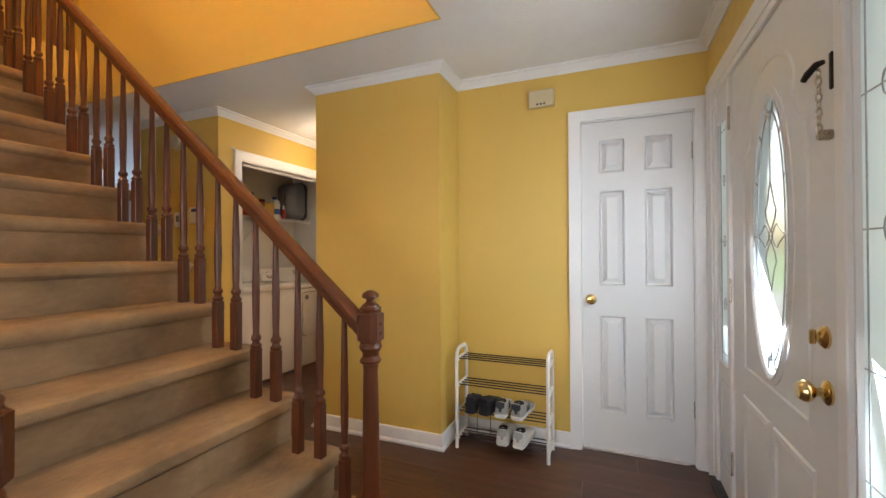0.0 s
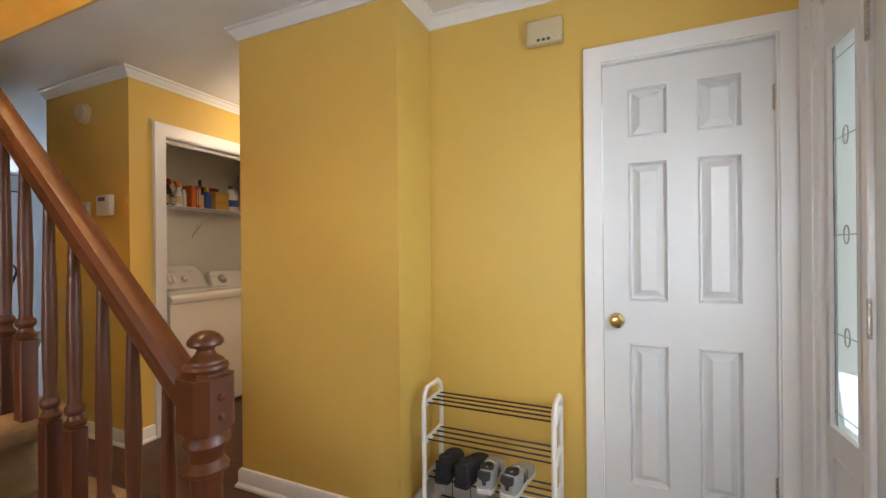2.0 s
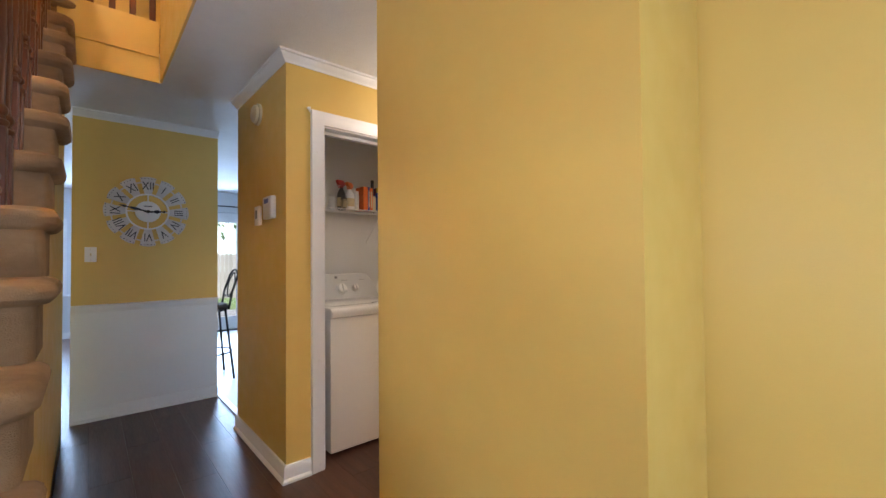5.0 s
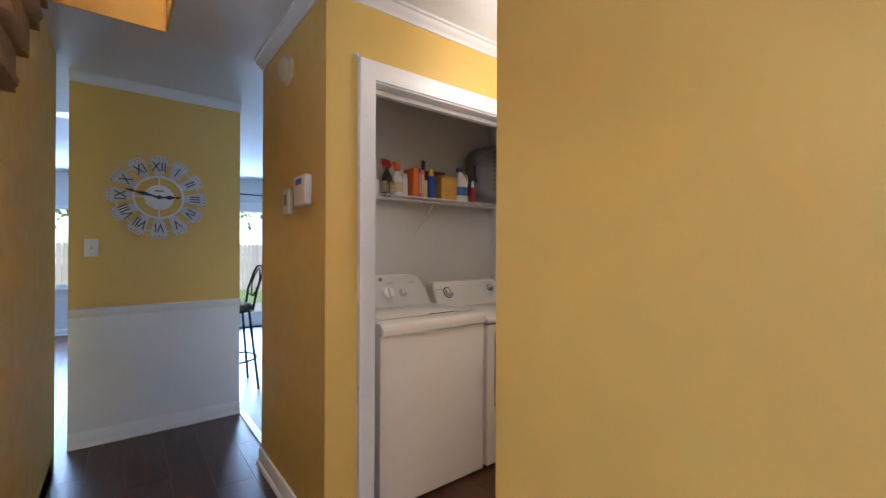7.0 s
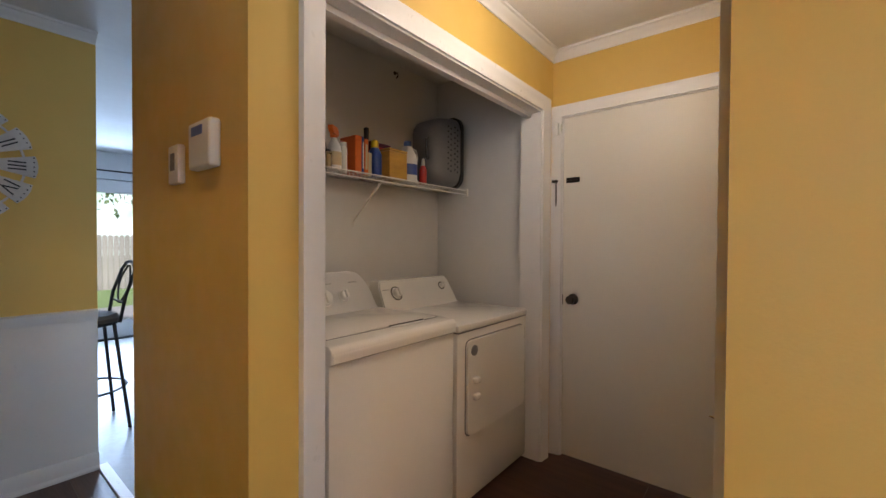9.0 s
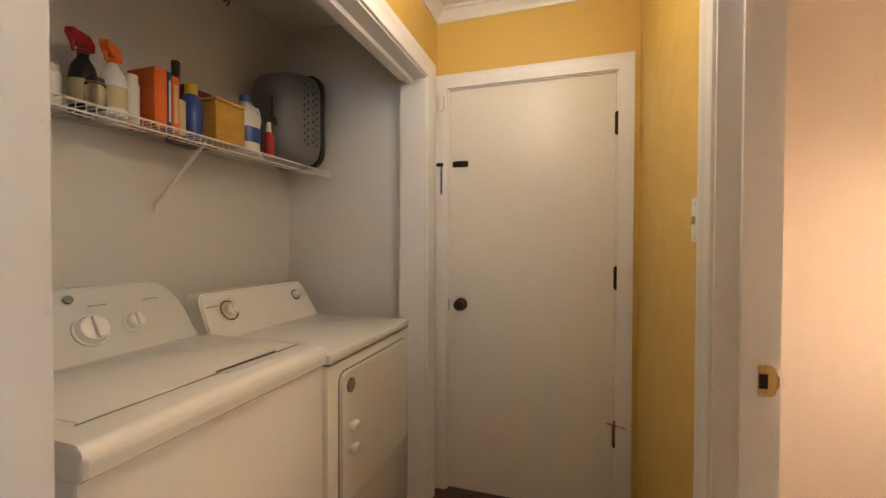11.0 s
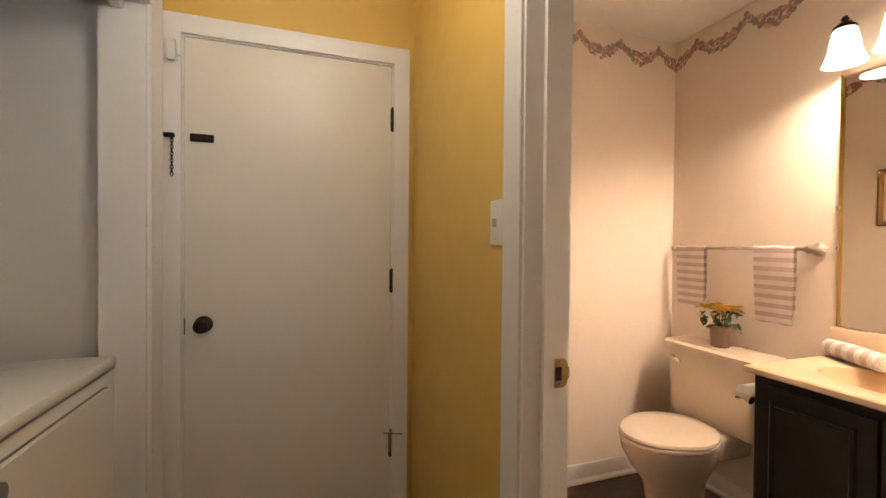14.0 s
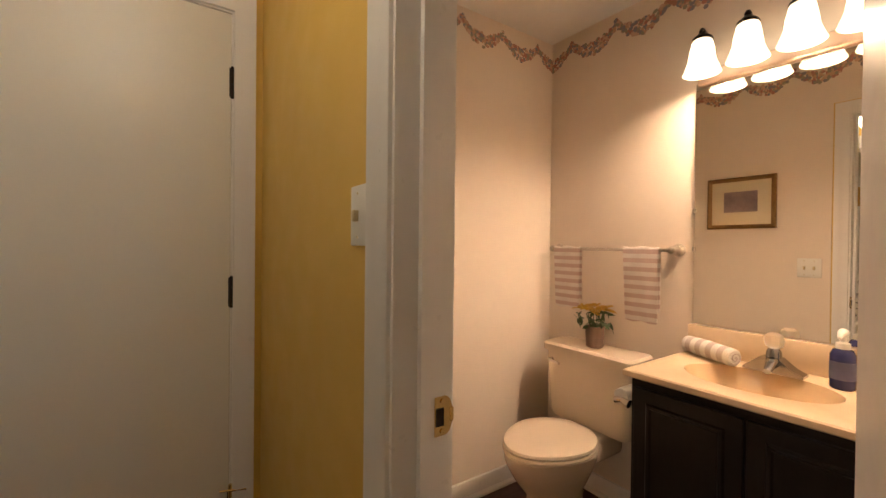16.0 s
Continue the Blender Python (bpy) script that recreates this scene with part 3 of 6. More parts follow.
door = thing("door_closet", (0.394, CLOSET_Y + 0.026, 0.008), "closed white six-panel closet door with brass knob", "door", kind="structure")
us, vs = [(-0.304, -0.203), (-0.052, 0.052), (0.203, 0.304)], [(0, 0.227), (0.83, 1.012), (1.602, 1.707), (1.917, 2.027)]
F = facing((0, -1, 0))
for a, b in us:
    bm = box(a, b, vs[0][0], vs[-1][1], -0.035, 0)
    bmesh.ops.transform(bm, matrix=F, verts=bm.verts)
    part("stile", bm, DOORWHITE, door)
for (_, a), (b, _) in zip(us, us[1:]):
    for c, d in vs:
        bm = box(a, b, c, d, -0.035, 0)
        bmesh.ops.transform(bm, matrix=F, verts=bm.verts)
        part("rail", bm, DOORWHITE, door)
for u0, u1 in ((-0.203, -0.052), (0.052, 0.203)):
    for v0, v1 in ((0.227, 0.83), (1.012, 1.602), (1.707, 1.917)):
        bm = raised_panel(u0, u1, v0, v1)
        bmesh.ops.transform(bm, matrix=F, verts=bm.verts)
        part("panel", bm, DOORWHITE, door)
knob(door, (-0.252, 0.0, 0.925), (0, -1, 0), BRASS, "polished brass knob")
for z in (0.27, 1.76):
    hinge(door, (0.306, -0.004, z), (0, -1, 0), NICKEL)

door = thing("door_garage", (-2.2485, 4.207, 0.006), "closed plain cream garage door with dark bronze knob", "door", kind="structure")
part("slab", box(-0.391, 0.391, 0.0, 0.04, 0.0, 2.016, 0.002, 1), DOORCREAM, door)
knob(door, (-0.326, 0.0, 0.94), (0, -1, 0), BRONZE, "dark bronze knob", 0.026)
part("latch", box(-0.400, -0.388, -0.003, 0.0, 0.905, 0.965), BRONZE, door, "dark latch plate")
for z in (0.33, 1.045, 1.74):
    hinge(door, (0.393, -0.006, z), (0, -1, 0), BRONZE, 0.095)
part("chain_slot", box(-0.372, -0.292, -0.008, 0.0, 1.628, 1.658, 0.003, 1, box(-0.362, -0.302, -0.011, -0.007, 1.640, 1.646)), BRONZE, door, "dark chain slot plate")
part("door_stop", tube([(0.36, -0.016, 0.437), (0.44, -0.022, 0.425)], 0.004, 6, into=tube([(0.393, -0.012, 0.35), (0.393, -0.012, 0.45)], 0.006, 8)), BRASS, door, "brass hinge door stop")
chain = thing("door_chain", (-2.673, 4.178, 1.645), "dark bronze door chain hanging on the garage door frame", "door chain")
part("keeper", box(-0.024, 0.012, -0.014, 0.0, -0.008, 0.008, 0.003, 1), BRONZE, chain)
bm = bmesh.new()
for k in range(12):
    ring = [(0.004 + (0.005 * math.cos(a) if k % 2 else 0), -0.011 + (0 if k % 2 else 0.005 * math.cos(a)), -0.008 - 0.012 * k + 0.009 * math.sin(a)) for a in [2 * math.pi * j / 8 for j in range(8)]]
    tube(ring, 0.0016, 5, True, into=bm)
part("chain", bm, BRONZE, chain)
sensor = thing("door_sensor", (-2.672, 4.178, 1.915), "white plastic alarm contact on the garage door frame", "door sensor")
part("magnet", box(-0.014, 0.014, -0.018, 0.0, 0.0, 0.075, 0.004), PLASTIC, sensor)
part("reed", box(0.018, 0.032, -0.012, 0.006, 0.02, 0.062, 0.003), PLASTIC, sensor)

# the bath door stands open into the room
door = thing("door_bath", (-1.608, 2.668, 0.01), "white flat bath door standing open into the room", "door", 17.5, kind="structure")
part("slab", box(0.004, 0.632, -0.032, 0.003, 0.0, 2.02, 0.003, 1), DOORWHITE, door)
strike = thing("strike_plate", (-1.645, 3.280, 0.90), "brass strike plate with screws in the bath jamb", "strike plate")
bm = prism([(-0.004, 0.02), (0.020, 0.02), (0.028, 0.026), (0.033, 0.040), (0.034, 0.055), (0.033, 0.070), (0.028, 0.084), (0.020, 0.09), (-0.004, 0.09)], -0.0025, 0.0, "y")
part("plate", bm, BRASS, strike)
part("lip", box(0.028, 0.036, -0.005, 0.0, 0.042, 0.068, 0.002, 1), BRASS, strike)
part("hole", box(-0.002, 0.014, -0.004, -0.0024, 0.038, 0.070), BRONZE, strike, "dark latch hole")
for z in (0.028, 0.082):
    part("screw", lathe([(0.004, 0), (0.004, 0.002), (0, 0.003)], 10, (0.011, -0.0024, z), pose(0, 0, 0, 90, 0, 0)), BRASS, strike)

# front entrance: frame, door with its oval light, two sidelights
ent = thing("door_front", (FRONT_X, 1.73, 0.0), "white entrance door with oval leaded glass between sidelights", "door", kind="structure")
E0 = -1.73
bm = bmesh.new()
for y0, y1 in ((ENT0, 0.945), (1.20, 1.248), (2.212, 2.245), (2.50, ENT1)):
    box(-0.006, 0.12, y0 + E0, y1 + E0, 0, 2.05, 0.003, 1, bm)
box(-0.006, 0.12, ENT0 + E0, ENT1 + E0, 2.05, ENT_H, 0.003, 1, bm)
part("frame", bm, TRIM, ent)
part("sill", box(-0.03, 0.14, ENT0 + E0, ENT1 + E0, 0.0, 0.028, 0.004), BRONZE, ent, "dark metal door sill")


def leaded(parent, cy, cz, ry, rz, x):
    glass = part("glass", prism([(cy + ry * math.sin(2 * math.pi * k / 48), cz + rz * math.cos(2 * math.pi * k / 48)) for k in range(48)], x, x + 0.006, "x"), FROST, parent)
    w = x - 0.002
    bm = tube(oval(cy, cz, ry * 0.76, rz * 0.90, w), 0.003, 6, True)
    for k in range(14):
        q = 2 * math.pi * (k + 0.5) / 14
        c, n = math.cos(q), math.sin(q)
        tube([(w, cy + ry * 0.76 * n, cz + rz * 0.90 * c), (w, cy + ry * n, cz + rz * c)], 0.0028, 5, into=bm)

    def petal(length, half, across):
        """A pointed petal from the small ring at the middle outwards, both ways."""
        for way in (-1, 1):
            for flank in (-1, 1):
                line = [(0.07, 0.0), (0.30, 0.75), (0.46, 1.0), (0.60, 0.62), (1.0, 0.0)]
                tube([(w, cy + (way * ry * length * u if across else flank * ry * half * v), cz + (flank * rz * half * v if across else way * rz * length * u)) for u, v in line], 0.0024, 5, into=bm)

    petal(0.40, 0.30, False)
    petal(0.74, 0.085, True)
    tube(oval(cy, cz, ry * 0.10, rz * 0.035, w, 16), 0.0024, 5, True, into=bm)
    for way in (-1, 1):
        tube([(w, cy, cz + way * rz * 0.40), (w, cy, cz + way * rz * 0.90)], 0.0022, 5, into=bm)
        for flank in (-1, 1):
            tube([(w, cy, cz + way * rz * 0.82), (w, cy + flank * ry * 0.20, cz + way * rz * 0.97)], 0.0026, 5, into=bm)
    part("lead_came", bm, LEAD, glass, "dark lead strips of the pattern")
    return glass


y0, y1, z0, z1 = 1.252 + E0, 2.208 + E0, 0.032, 2.045
cy, cz, ry, rz = 1.732 + E0, 1.285, 0.176, 0.490
angles = sorted([2 * math.pi * k / 48 for k in range(48)] + [math.atan2(yy - cy, zz - cz) % (2 * math.pi) for yy in (y0, y1) for zz in (z0, z1)])
bm = bmesh.new()
rings = {}
for x in (0.008, 0.050):
    for kind in ("in", "out"):
        ring = []
        for a in angles:
            s, c = math.sin(a), math.cos(a)
            if kind == "in":
                # the oval's point in the same direction
                k = 1 / math.sqrt((s / ry) ** 2 + (c / rz) ** 2)
            else:
                k = min(((y1 - cy) / s if s > 1e-9 else (y0 - cy) / s if s < -1e-9 else 9), ((z1 - cz) / c if c > 1e-9 else (z0 - cz) / c if c < -1e-9 else 9))
            ring.append(bm.verts.new((x, cy + k * s, cz + k * c)))
        rings[x, kind] = ring
count = len(angles)
for k in range(count):
    j = (k + 1) % count
    for a, b in ((rings[0.008, "out"], rings[0.008, "in"]), (rings[0.008, "in"], rings[0.050, "in"]), (rings[0.050, "in"], rings[0.050, "out"]), (rings[0.050, "out"], rings[0.008, "out"])):
        bm.faces.new((a[k], a[j], b[j], b[k]))
bmesh.ops.recalc_face_normals(bm, faces=bm.faces)
leaf = part("leaf", bm, DOORWHITE, ent)
part("oval_frame", sweep(oval(cy, cz, ry + 0.004, rz + 0.004, 0.008, 64), [(-0.008, -0.002), (-0.008, 0.004), (0.0, 0.010), (0.010, 0.012), (0.0085, 0.008), (0.028, 0.004), (0.030, 0.0)], (-1, 0, 0), True), DOORWHITE, leaf)
leaded(ent, cy, cz, ry, rz, 0.0105)
# raised mouldings round the oval and the lower panels
BEAD = [(-0.012, 0), (-0.006, 0.006), (0.006, 0.006), (0.012, 0)]


def bead(points, parent):
    return part("moulding", sweep([(0.0082, y, z) for y, z in points], BEAD, (-1, 0, 0), True), DOORWHITE, parent)


arch = [(cy + 0.30, 0.74), (cy + 0.30, 1.62)] + [(cy + 0.30 - 0.10 * math.sin(a), 1.72 - 0.10 * math.cos(a) * 1.0) for a in [radians(d) for d in (20, 50, 80)]]
arch += [(cy + 0.22 * math.cos(a), 1.74 + 0.17 * math.sin(a)) for a in [radians(d) for d in range(15, 166, 15)]]
arch += [(cy - 0.30 + 0.10 * math.sin(a), 1.72 - 0.10 * math.cos(a)) for a in [radians(d) for d in (80, 50, 20)]] + [(cy - 0.30, 1.62), (cy - 0.30, 0.74)]
bead(arch, leaf)
for a, b in ((cy - 0.31, cy - 0.04), (cy + 0.04, cy + 0.31)):
    for c, d in ((0.16, 0.60),):
        bm = raised_panel(a, b, c, d, 0.006)
        bmesh.ops.transform(bm, matrix=Matrix.Translation((0.0075, 0, 0)) @ Matrix(((0, 0, -1, 0), (1, 0, 0, 0), (0, 1, 0, 0), (0, 0, 0, 1))), verts=bm.verts)
        bmesh.ops.recalc_face_normals(bm, faces=bm.faces)
        part("lower_panel", bm, DOORWHITE, leaf)
        bead([(a - 0.01, c - 0.01), (a - 0.01, d + 0.01), (b + 0.01, d + 0.01), (b + 0.01, c - 0.01)], leaf)
knob(ent, (0.008, 1.325 + E0, 0.862), (-1, 0, 0), BRASS, "polished brass knob", 0.029, 0.066)
bolt = part("deadbolt", lathe([(0.030, 0), (0.030, 0.006), (0.022, 0.014), (0.012, 0.018), (0.012, 0.024)], 20), BRASS, ent, "brass deadbolt with thumb turn")
bolt.matrix_basis = Matrix.Translation((0.008, 1.335 + E0, 1.005)) @ facing((-1, 0, 0))
part("thumb_turn", box(-0.006, 0.006, -0.020, 0.020, 0.022, 0.036, 0.003, 1), BRASS, bolt)
for z in (0.20, 1.00, 1.80):
    hinge(ent, (-0.004, 2.212 + E0, z), (-1, 0, 0), NICKEL, 0.10)
bm = box(0.0, 0.008, 1.274 + E0, 1.288 + E0, 1.64, 1.735, 0.003, 1)
tube([(-0.010, 1.280 + E0, 1.712), (-0.022, 1.290 + E0, 1.710), (-0.034, 1.308 + E0, 1.694), (-0.040, 1.320 + E0, 1.680)], [0.006, 0.009, 0.009, 0.007], 8, into=bm)
guardlock = part("chain_guard", bm, BRONZE, ent, "dark bronze swing guard lock")
bm = bmesh.new()
for k in range(8):
    ring = [(-0.020 + (0.006 * math.cos(a) if k % 2 else 0), 1.286 + E0 + (0 if k % 2 else 0.008 * math.cos(a)), 1.685 - 0.020 * k + 0.013 * math.sin(a)) for a in [2 * math.pi * j / 10 for j in range(10)]]
    tube(ring, 0.0022, 6, True, into=bm)
box(-0.024, 0.008, 1.278 + E0, 1.298 + E0, 1.515, 1.540, 0.004, 1, bm)
part("chain", bm, NICKEL, guardlock)
for y0, y1, g0, g1 in ((0.945, 1.20, 0.965, 1.172), (2.245, 2.50, 2.272, 2.452)):
    y0, y1, g0, g1 = (v + E0 for v in (y0, y1, g0, g1))
    bm = bmesh.new()
    for a, b, c, d in ((y0, g0, 0.03, 2.05), (g1, y1, 0.03, 2.05), (g0, g1, 1.885, 2.05), (g0, g1, 0.03, 0.668)):
        box(0.008, 0.048, a, b, c, d, into=bm)
    side = part("sidelight", bm, DOORWHITE, ent)
    part("bead", sweep([(0.008, g0, 0.668), (0.008, g0, 1.885), (0.008, g1, 1.885), (0.008, g1, 0.668)], [(-0.012, 0), (-0.004, 0.010), (0.006, 0.008), (0.012, 0)], (-1, 0, 0), True), DOORWHITE, side)
    pane = part("pane", box(0.0105, 0.0165, g0, g1, 0.668, 1.885), FROST, side)
    m = (g0 + g1) / 2
    bm = bmesh.new()
    for yy in (g0 + 0.028, g1 - 0.028):
        tube([(0.0085, yy, 0.67), (0.0085, yy, 1.883)], 0.0020, 5, into=bm)
    for zz in (0.72, 0.97, 1.28, 1.58, 1.83):
        tube([(0.0085, g0, zz), (0.0085, g1, zz)], 0.0020, 5, into=bm)
        if 0.9 < zz < 1.7:
            tube([(0.0085, m + 0.015 * math.sin(q), zz + 0.028 * math.cos(q)) for q in [2 * math.pi * k / 14 for k in range(14)]], 0.0020, 5, True, into=bm)
    part("lead_came", bm, LEAD, side, "dark lead strips")
    bm = raised_panel(g0 + 0.005, g1 - 0.005, 0.16, 0.58, 0.006)
    bmesh.ops.transform(bm, matrix=Matrix.Translation((0.0075, 0, 0)) @ Matrix(((0, 0, -1, 0), (1, 0, 0, 0), (0, 1, 0, 0), (0, 0, 0, 1))), verts=bm.verts)
    part("lower_panel", bm, DOORWHITE, side)
casing("trim_entrance_casing", [(FRONT_X, ENT0 + 0.004, 0), (FRONT_X, ENT0 + 0.004, ENT_H - 0.004), (FRONT_X, ENT1 - 0.004, ENT_H - 0.004), (FRONT_X, ENT1 - 0.004, 0)], (-1, 0, 0))

# ---- laundry closet ----
FAINT = mat("faint_grey_print", (0.42, 0.42, 0.42), 0.5, spread=0.05)
WX = -2.795  # fronts of both machines
washer = thing("washing_machine", (WX, 3.0, 0.0), "white top-loading washing machine with two console knobs", "washing machine")
W = 0.342
part("body", box(-0.64, 0.0, -W, W, 0.02, 0.868, 0.012), ENAMEL, washer)
for x in (-0.58, -0.06):
    for y in (-0.28, 0.28):
        part("foot", lathe([(0.02, 0), (0.02, 0.02)], 12, (x, y, 0)), DARKGREY, washer)
# lid deck: rounded over at the front, its grip laid on top, not cut in
edge = [(-0.64, 0.838), (0.002, 0.838), (0.014, 0.846)] + [(-0.020 + 0.036 * math.cos(a), 0.868 + 0.036 * math.sin(a)) for a in [radians(d) for d in range(-10, 71, 10)]] + [(-0.085, 0.909), (-0.64, 0.902)]
deck = bmesh.new()
loops = []
for y, inset in ((-W, 0.014), (-W + 0.003, 0.006), (-W + 0.010, 0.0), (W - 0.010, 0.0), (W - 0.003, 0.006), (W, 0.014)):
    loops.append([deck.verts.new((min(u, 0.016 - inset), y, min(v, 0.909 - inset) if v > 0.88 else v)) for u, v in edge])
for p, q in zip(loops, loops[1:]):
    for k in range(len(edge)):
        j = (k + 1) % len(edge)
        deck.faces.new((p[k], p[j], q[j], q[k]))
deck.faces.new(loops[0][::-1])
deck.faces.new(loops[-1])
bmesh.ops.recalc_face_normals(deck, faces=deck.faces)
top = part("top", deck, ENAMEL, washer)
top.location.z = 0.024
part("lid", box(-0.46, -0.075, -W + 0.045, W - 0.045, 0.900, 0.912, 0.005), ENAMEL, top)
part("lid_groove", sweep([(-0.07, -W + 0.04, 0.9080), (-0.07, W - 0.04, 0.9080)], [(-0.002, 0), (0.002, 0), (0.002, 0.0015), (-0.002, 0.0015)], (0, 0, 1)), MIDGREY, top)
# the grip's hollow is uncut: a grey plate and dark strip give its shade
part("grip", prism([(-0.074, 0.0), (-0.074, 0.21), (-0.052, 0.195), (-0.044, 0.15), (-0.044, 0.06), (-0.052, 0.015)], 0.9065, 0.9095), GREYPANEL, top, "grey plate for the shaded hollow of the hand grip")
part("grip_slot", prism([(-0.076, 0.0), (-0.076, 0.21), (-0.066, 0.20), (-0.070, 0.12)], 0.908, 0.9135), DARKGREY, top, "dark strip for the shade in the finger slot")


def console(parent, half, low, height, material, slope=0.10, round_to=0.09):
    """A back panel with a leaning face and rounded upper corners, its foot at the deck."""
    outline = [(-half, low), (half, low), (half - 0.012, low + height - round_to)]
    outline += [(half - 0.012 - round_to * 0.55 * (1 - math.cos(a)), low + height - round_to + round_to * math.sin(a)) for a in [radians(d) for d in (20, 40, 60, 75, 90)]]
    outline += [(-u, v) for u, v in outline[::-1] if v > low]
    bm = bmesh.new()
    f = [bm.verts.new((-0.50 - slope * (v - low) / height, u, v)) for u, v in outline]
    b = [bm.verts.new((-0.655, u, v)) for u, v in outline]
    bm.faces.new(f)
    bm.faces.new(b[::-1])
    for k in range(len(f)):
        j = (k + 1) % len(f)
        bm.faces.new((f[k], b[k], b[j], f[j]))
    bmesh.ops.recalc_face_normals(bm, faces=bm.faces)
    bmesh.ops.bevel(bm, geom=[e for e in bm.edges if all(v.co.x > -0.64 for v in e.verts) and max(v.co.z for v in e.verts) > low + 0.01], offset=0.007, segments=2, affect="EDGES")
    return part("console", bm, material, parent)


def dial(parent, y, z, x, r, lean=-28, ring=None, mark=True):
    m = Matrix.Translation((x, y, z)) @ pose(0, 0, 0, 0, 90 + lean, 0)
    ob = part("dial", lathe([(r * 1.12, -0.004), (r * 1.12, 0.004), (r, 0.006), (r * 0.86, 0.024), (r * 0.70, 0.028), (0, 0.028)], 28), ENAMEL, parent, "white control dial")
    ob.matrix_basis = m
    if mark:
        part("grip", box(-r * 0.78, r * 0.78, -0.007, 0.007, 0.024, 0.040, 0.004), ENAMEL, ob)
    if ring:
        bm = bmesh.new()
        for k in range(16):
            a0, a1 = 2 * math.pi * k / 16, 2 * math.pi * (k + 0.72) / 16
            tube([(r * 1.32 * math.cos(a), r * 1.32 * math.sin(a), 0.002) for a in (a0, (a0 + a1) / 2, a1)], 0.0032, 5, into=bm)
        part("scale_ring", bm, ring, ob, "dark printed ring round the dial")
    return ob


con = console(washer, W - 0.004, 0.900, 0.200, GREYPANEL, 0.10, 0.17)
con.location.z = 0.018
dial(con, 0.012, 0.985, -0.540, 0.042)
dial(con, 0.130, 0.987, -0.541, 0.027)
for y in (-0.16, 0.015, 0.17):
    part("print", box(-0.561, -0.559, y, y + 0.05, 1.050, 1.054), FAINT, con, "small grey printed line").matrix_basis = Matrix.Translation((0.004, 0, 0))
part("badge", lathe([(0.012, 0), (0.012, 0.003), (0, 0.003)], 16, (-0.578, -0.02, 1.075), pose(0, 0, 0, 0, 62, 0)), MIDGREY, con, "round grey badge")

dryer = thing("clothes_dryer", (WX, 3.708, 0.0), "white front-loading clothes dryer with square door", "clothes dryer")
D = 0.342
part("body", box(-0.64, 0.0, -D, D, 0.02, 0.848, 0.010), ENAMEL, dryer)
part("top", box(-0.64, 0.006, -D, D, 0.852, 0.887, 0.010), ENAMEL, dryer)
part("seam", box(-0.60, 0.002, -D + 0.004, D - 0.004, 0.847, 0.853), MIDGREY, dryer)
for x in (-0.58, -0.06):
    for y in (-0.28, 0.28):
        part("foot", lathe([(0.02, 0), (0.02, 0.02)], 12, (x, y, 0)), DARKGREY, dryer)


def rounded_rect(u0, u1, v0, v1, r, steps=5):
    pts = []
    for cu, cv, a0 in ((u1 - r, v1 - r, 0), (u0 + r, v1 - r, 90), (u0 + r, v0 + r, 180), (u1 - r, v0 + r, 270)):
        pts += [(cu + r * math.cos(radians(a0 + 90 * k / steps)), cv + r * math.sin(radians(a0 + 90 * k / steps))) for k in range(steps + 1)]
    return pts


ddoor = part("dryer_door", prism(rounded_rect(-D + 0.065, D - 0.055, 0.345, 0.805, 0.035), 0.001, 0.016, "x"), ENAMEL, dryer)
part("door_gap", sweep([(0.0005, y, z) for y, z in rounded_rect(-D + 0.062, D - 0.052, 0.342, 0.808, 0.037)], [(-0.003, 0), (0.003, 0), (0.003, 0.002), (-0.003, 0.002)], (1, 0, 0), True), MIDGREY, ddoor)
part("round_vent", lathe([(0.026, 0), (0.026, 0.004), (0.018, 0.006), (0, 0.005)], 20, (0.016, -D + 0.115, 0.755), pose(0, 0, 0, 0, 90, 0)), MIDGREY, ddoor, "round grey door badge")
for z in (0.61, 0.53):
    part("door_grip", box(0.014, 0.040, -D + 0.10, -D + 0.145, z - 0.014, z + 0.014, 0.008, 3), ENAMEL, ddoor)
for z in (0.52, 0.72):
    part("hinge", box(0.0, 0.012, D - 0.050, D - 0.044, z, z + 0.06), MIDGREY, ddoor)
con = console(dryer, D - 0.015, 0.886, 0.168, ENAMEL, 0.09, 0.06)
dial(con, -0.20, 0.982, -0.548, 0.030, ring=DARKGREY)
dial(con, 0.215, 0.995, -0.555, 0.018, ring=DARKGREY)
part("badge", box(-0.541, -0.538, 0.235, 0.300, 0.945, 0.952), DARKGREY, con, "small dark badge")
part("print", box(-0.557, -0.554, -0.30, -0.25, 1.005, 1.009), FAINT, con, "small grey printed line")
part("print", box(-0.541, -0.538, -0.15, -0.10, 0.948, 0.952), FAINT, con, "small grey printed line")

SHZ, SHX0, SHX1 = 1.632, -3.555, -3.300
shelf = thing("wire_shelf", (-3.555, 3.29, SHZ), "white wire shelf with a diagonal brace", "shelf")
for name, x, z, r in (("front_rod", 0.255, 0.0, 0.0035), ("lip_rod", 0.257, -0.028, 0.0035), ("back_rod", 0.004, 0.0, 0.003), ("middle_rod", 0.13, -0.004, 0.003)):
    part(name, tube([(x, -0.845, z), (x, 0.845, z)], r, 6), PLASTIC, shelf)
bm = bmesh.new()
for k in range(67):
    y = -0.84 + k * 0.0254
    tube([(0.0, y, 0.003), (0.255, y, 0.003), (0.259, y, -0.002), (0.257, y, -0.028)], 0.0015, 4, into=bm)
tagged(part("wire_mesh", bm, PLASTIC, shelf), "thin white cross wires", kind="stuff")
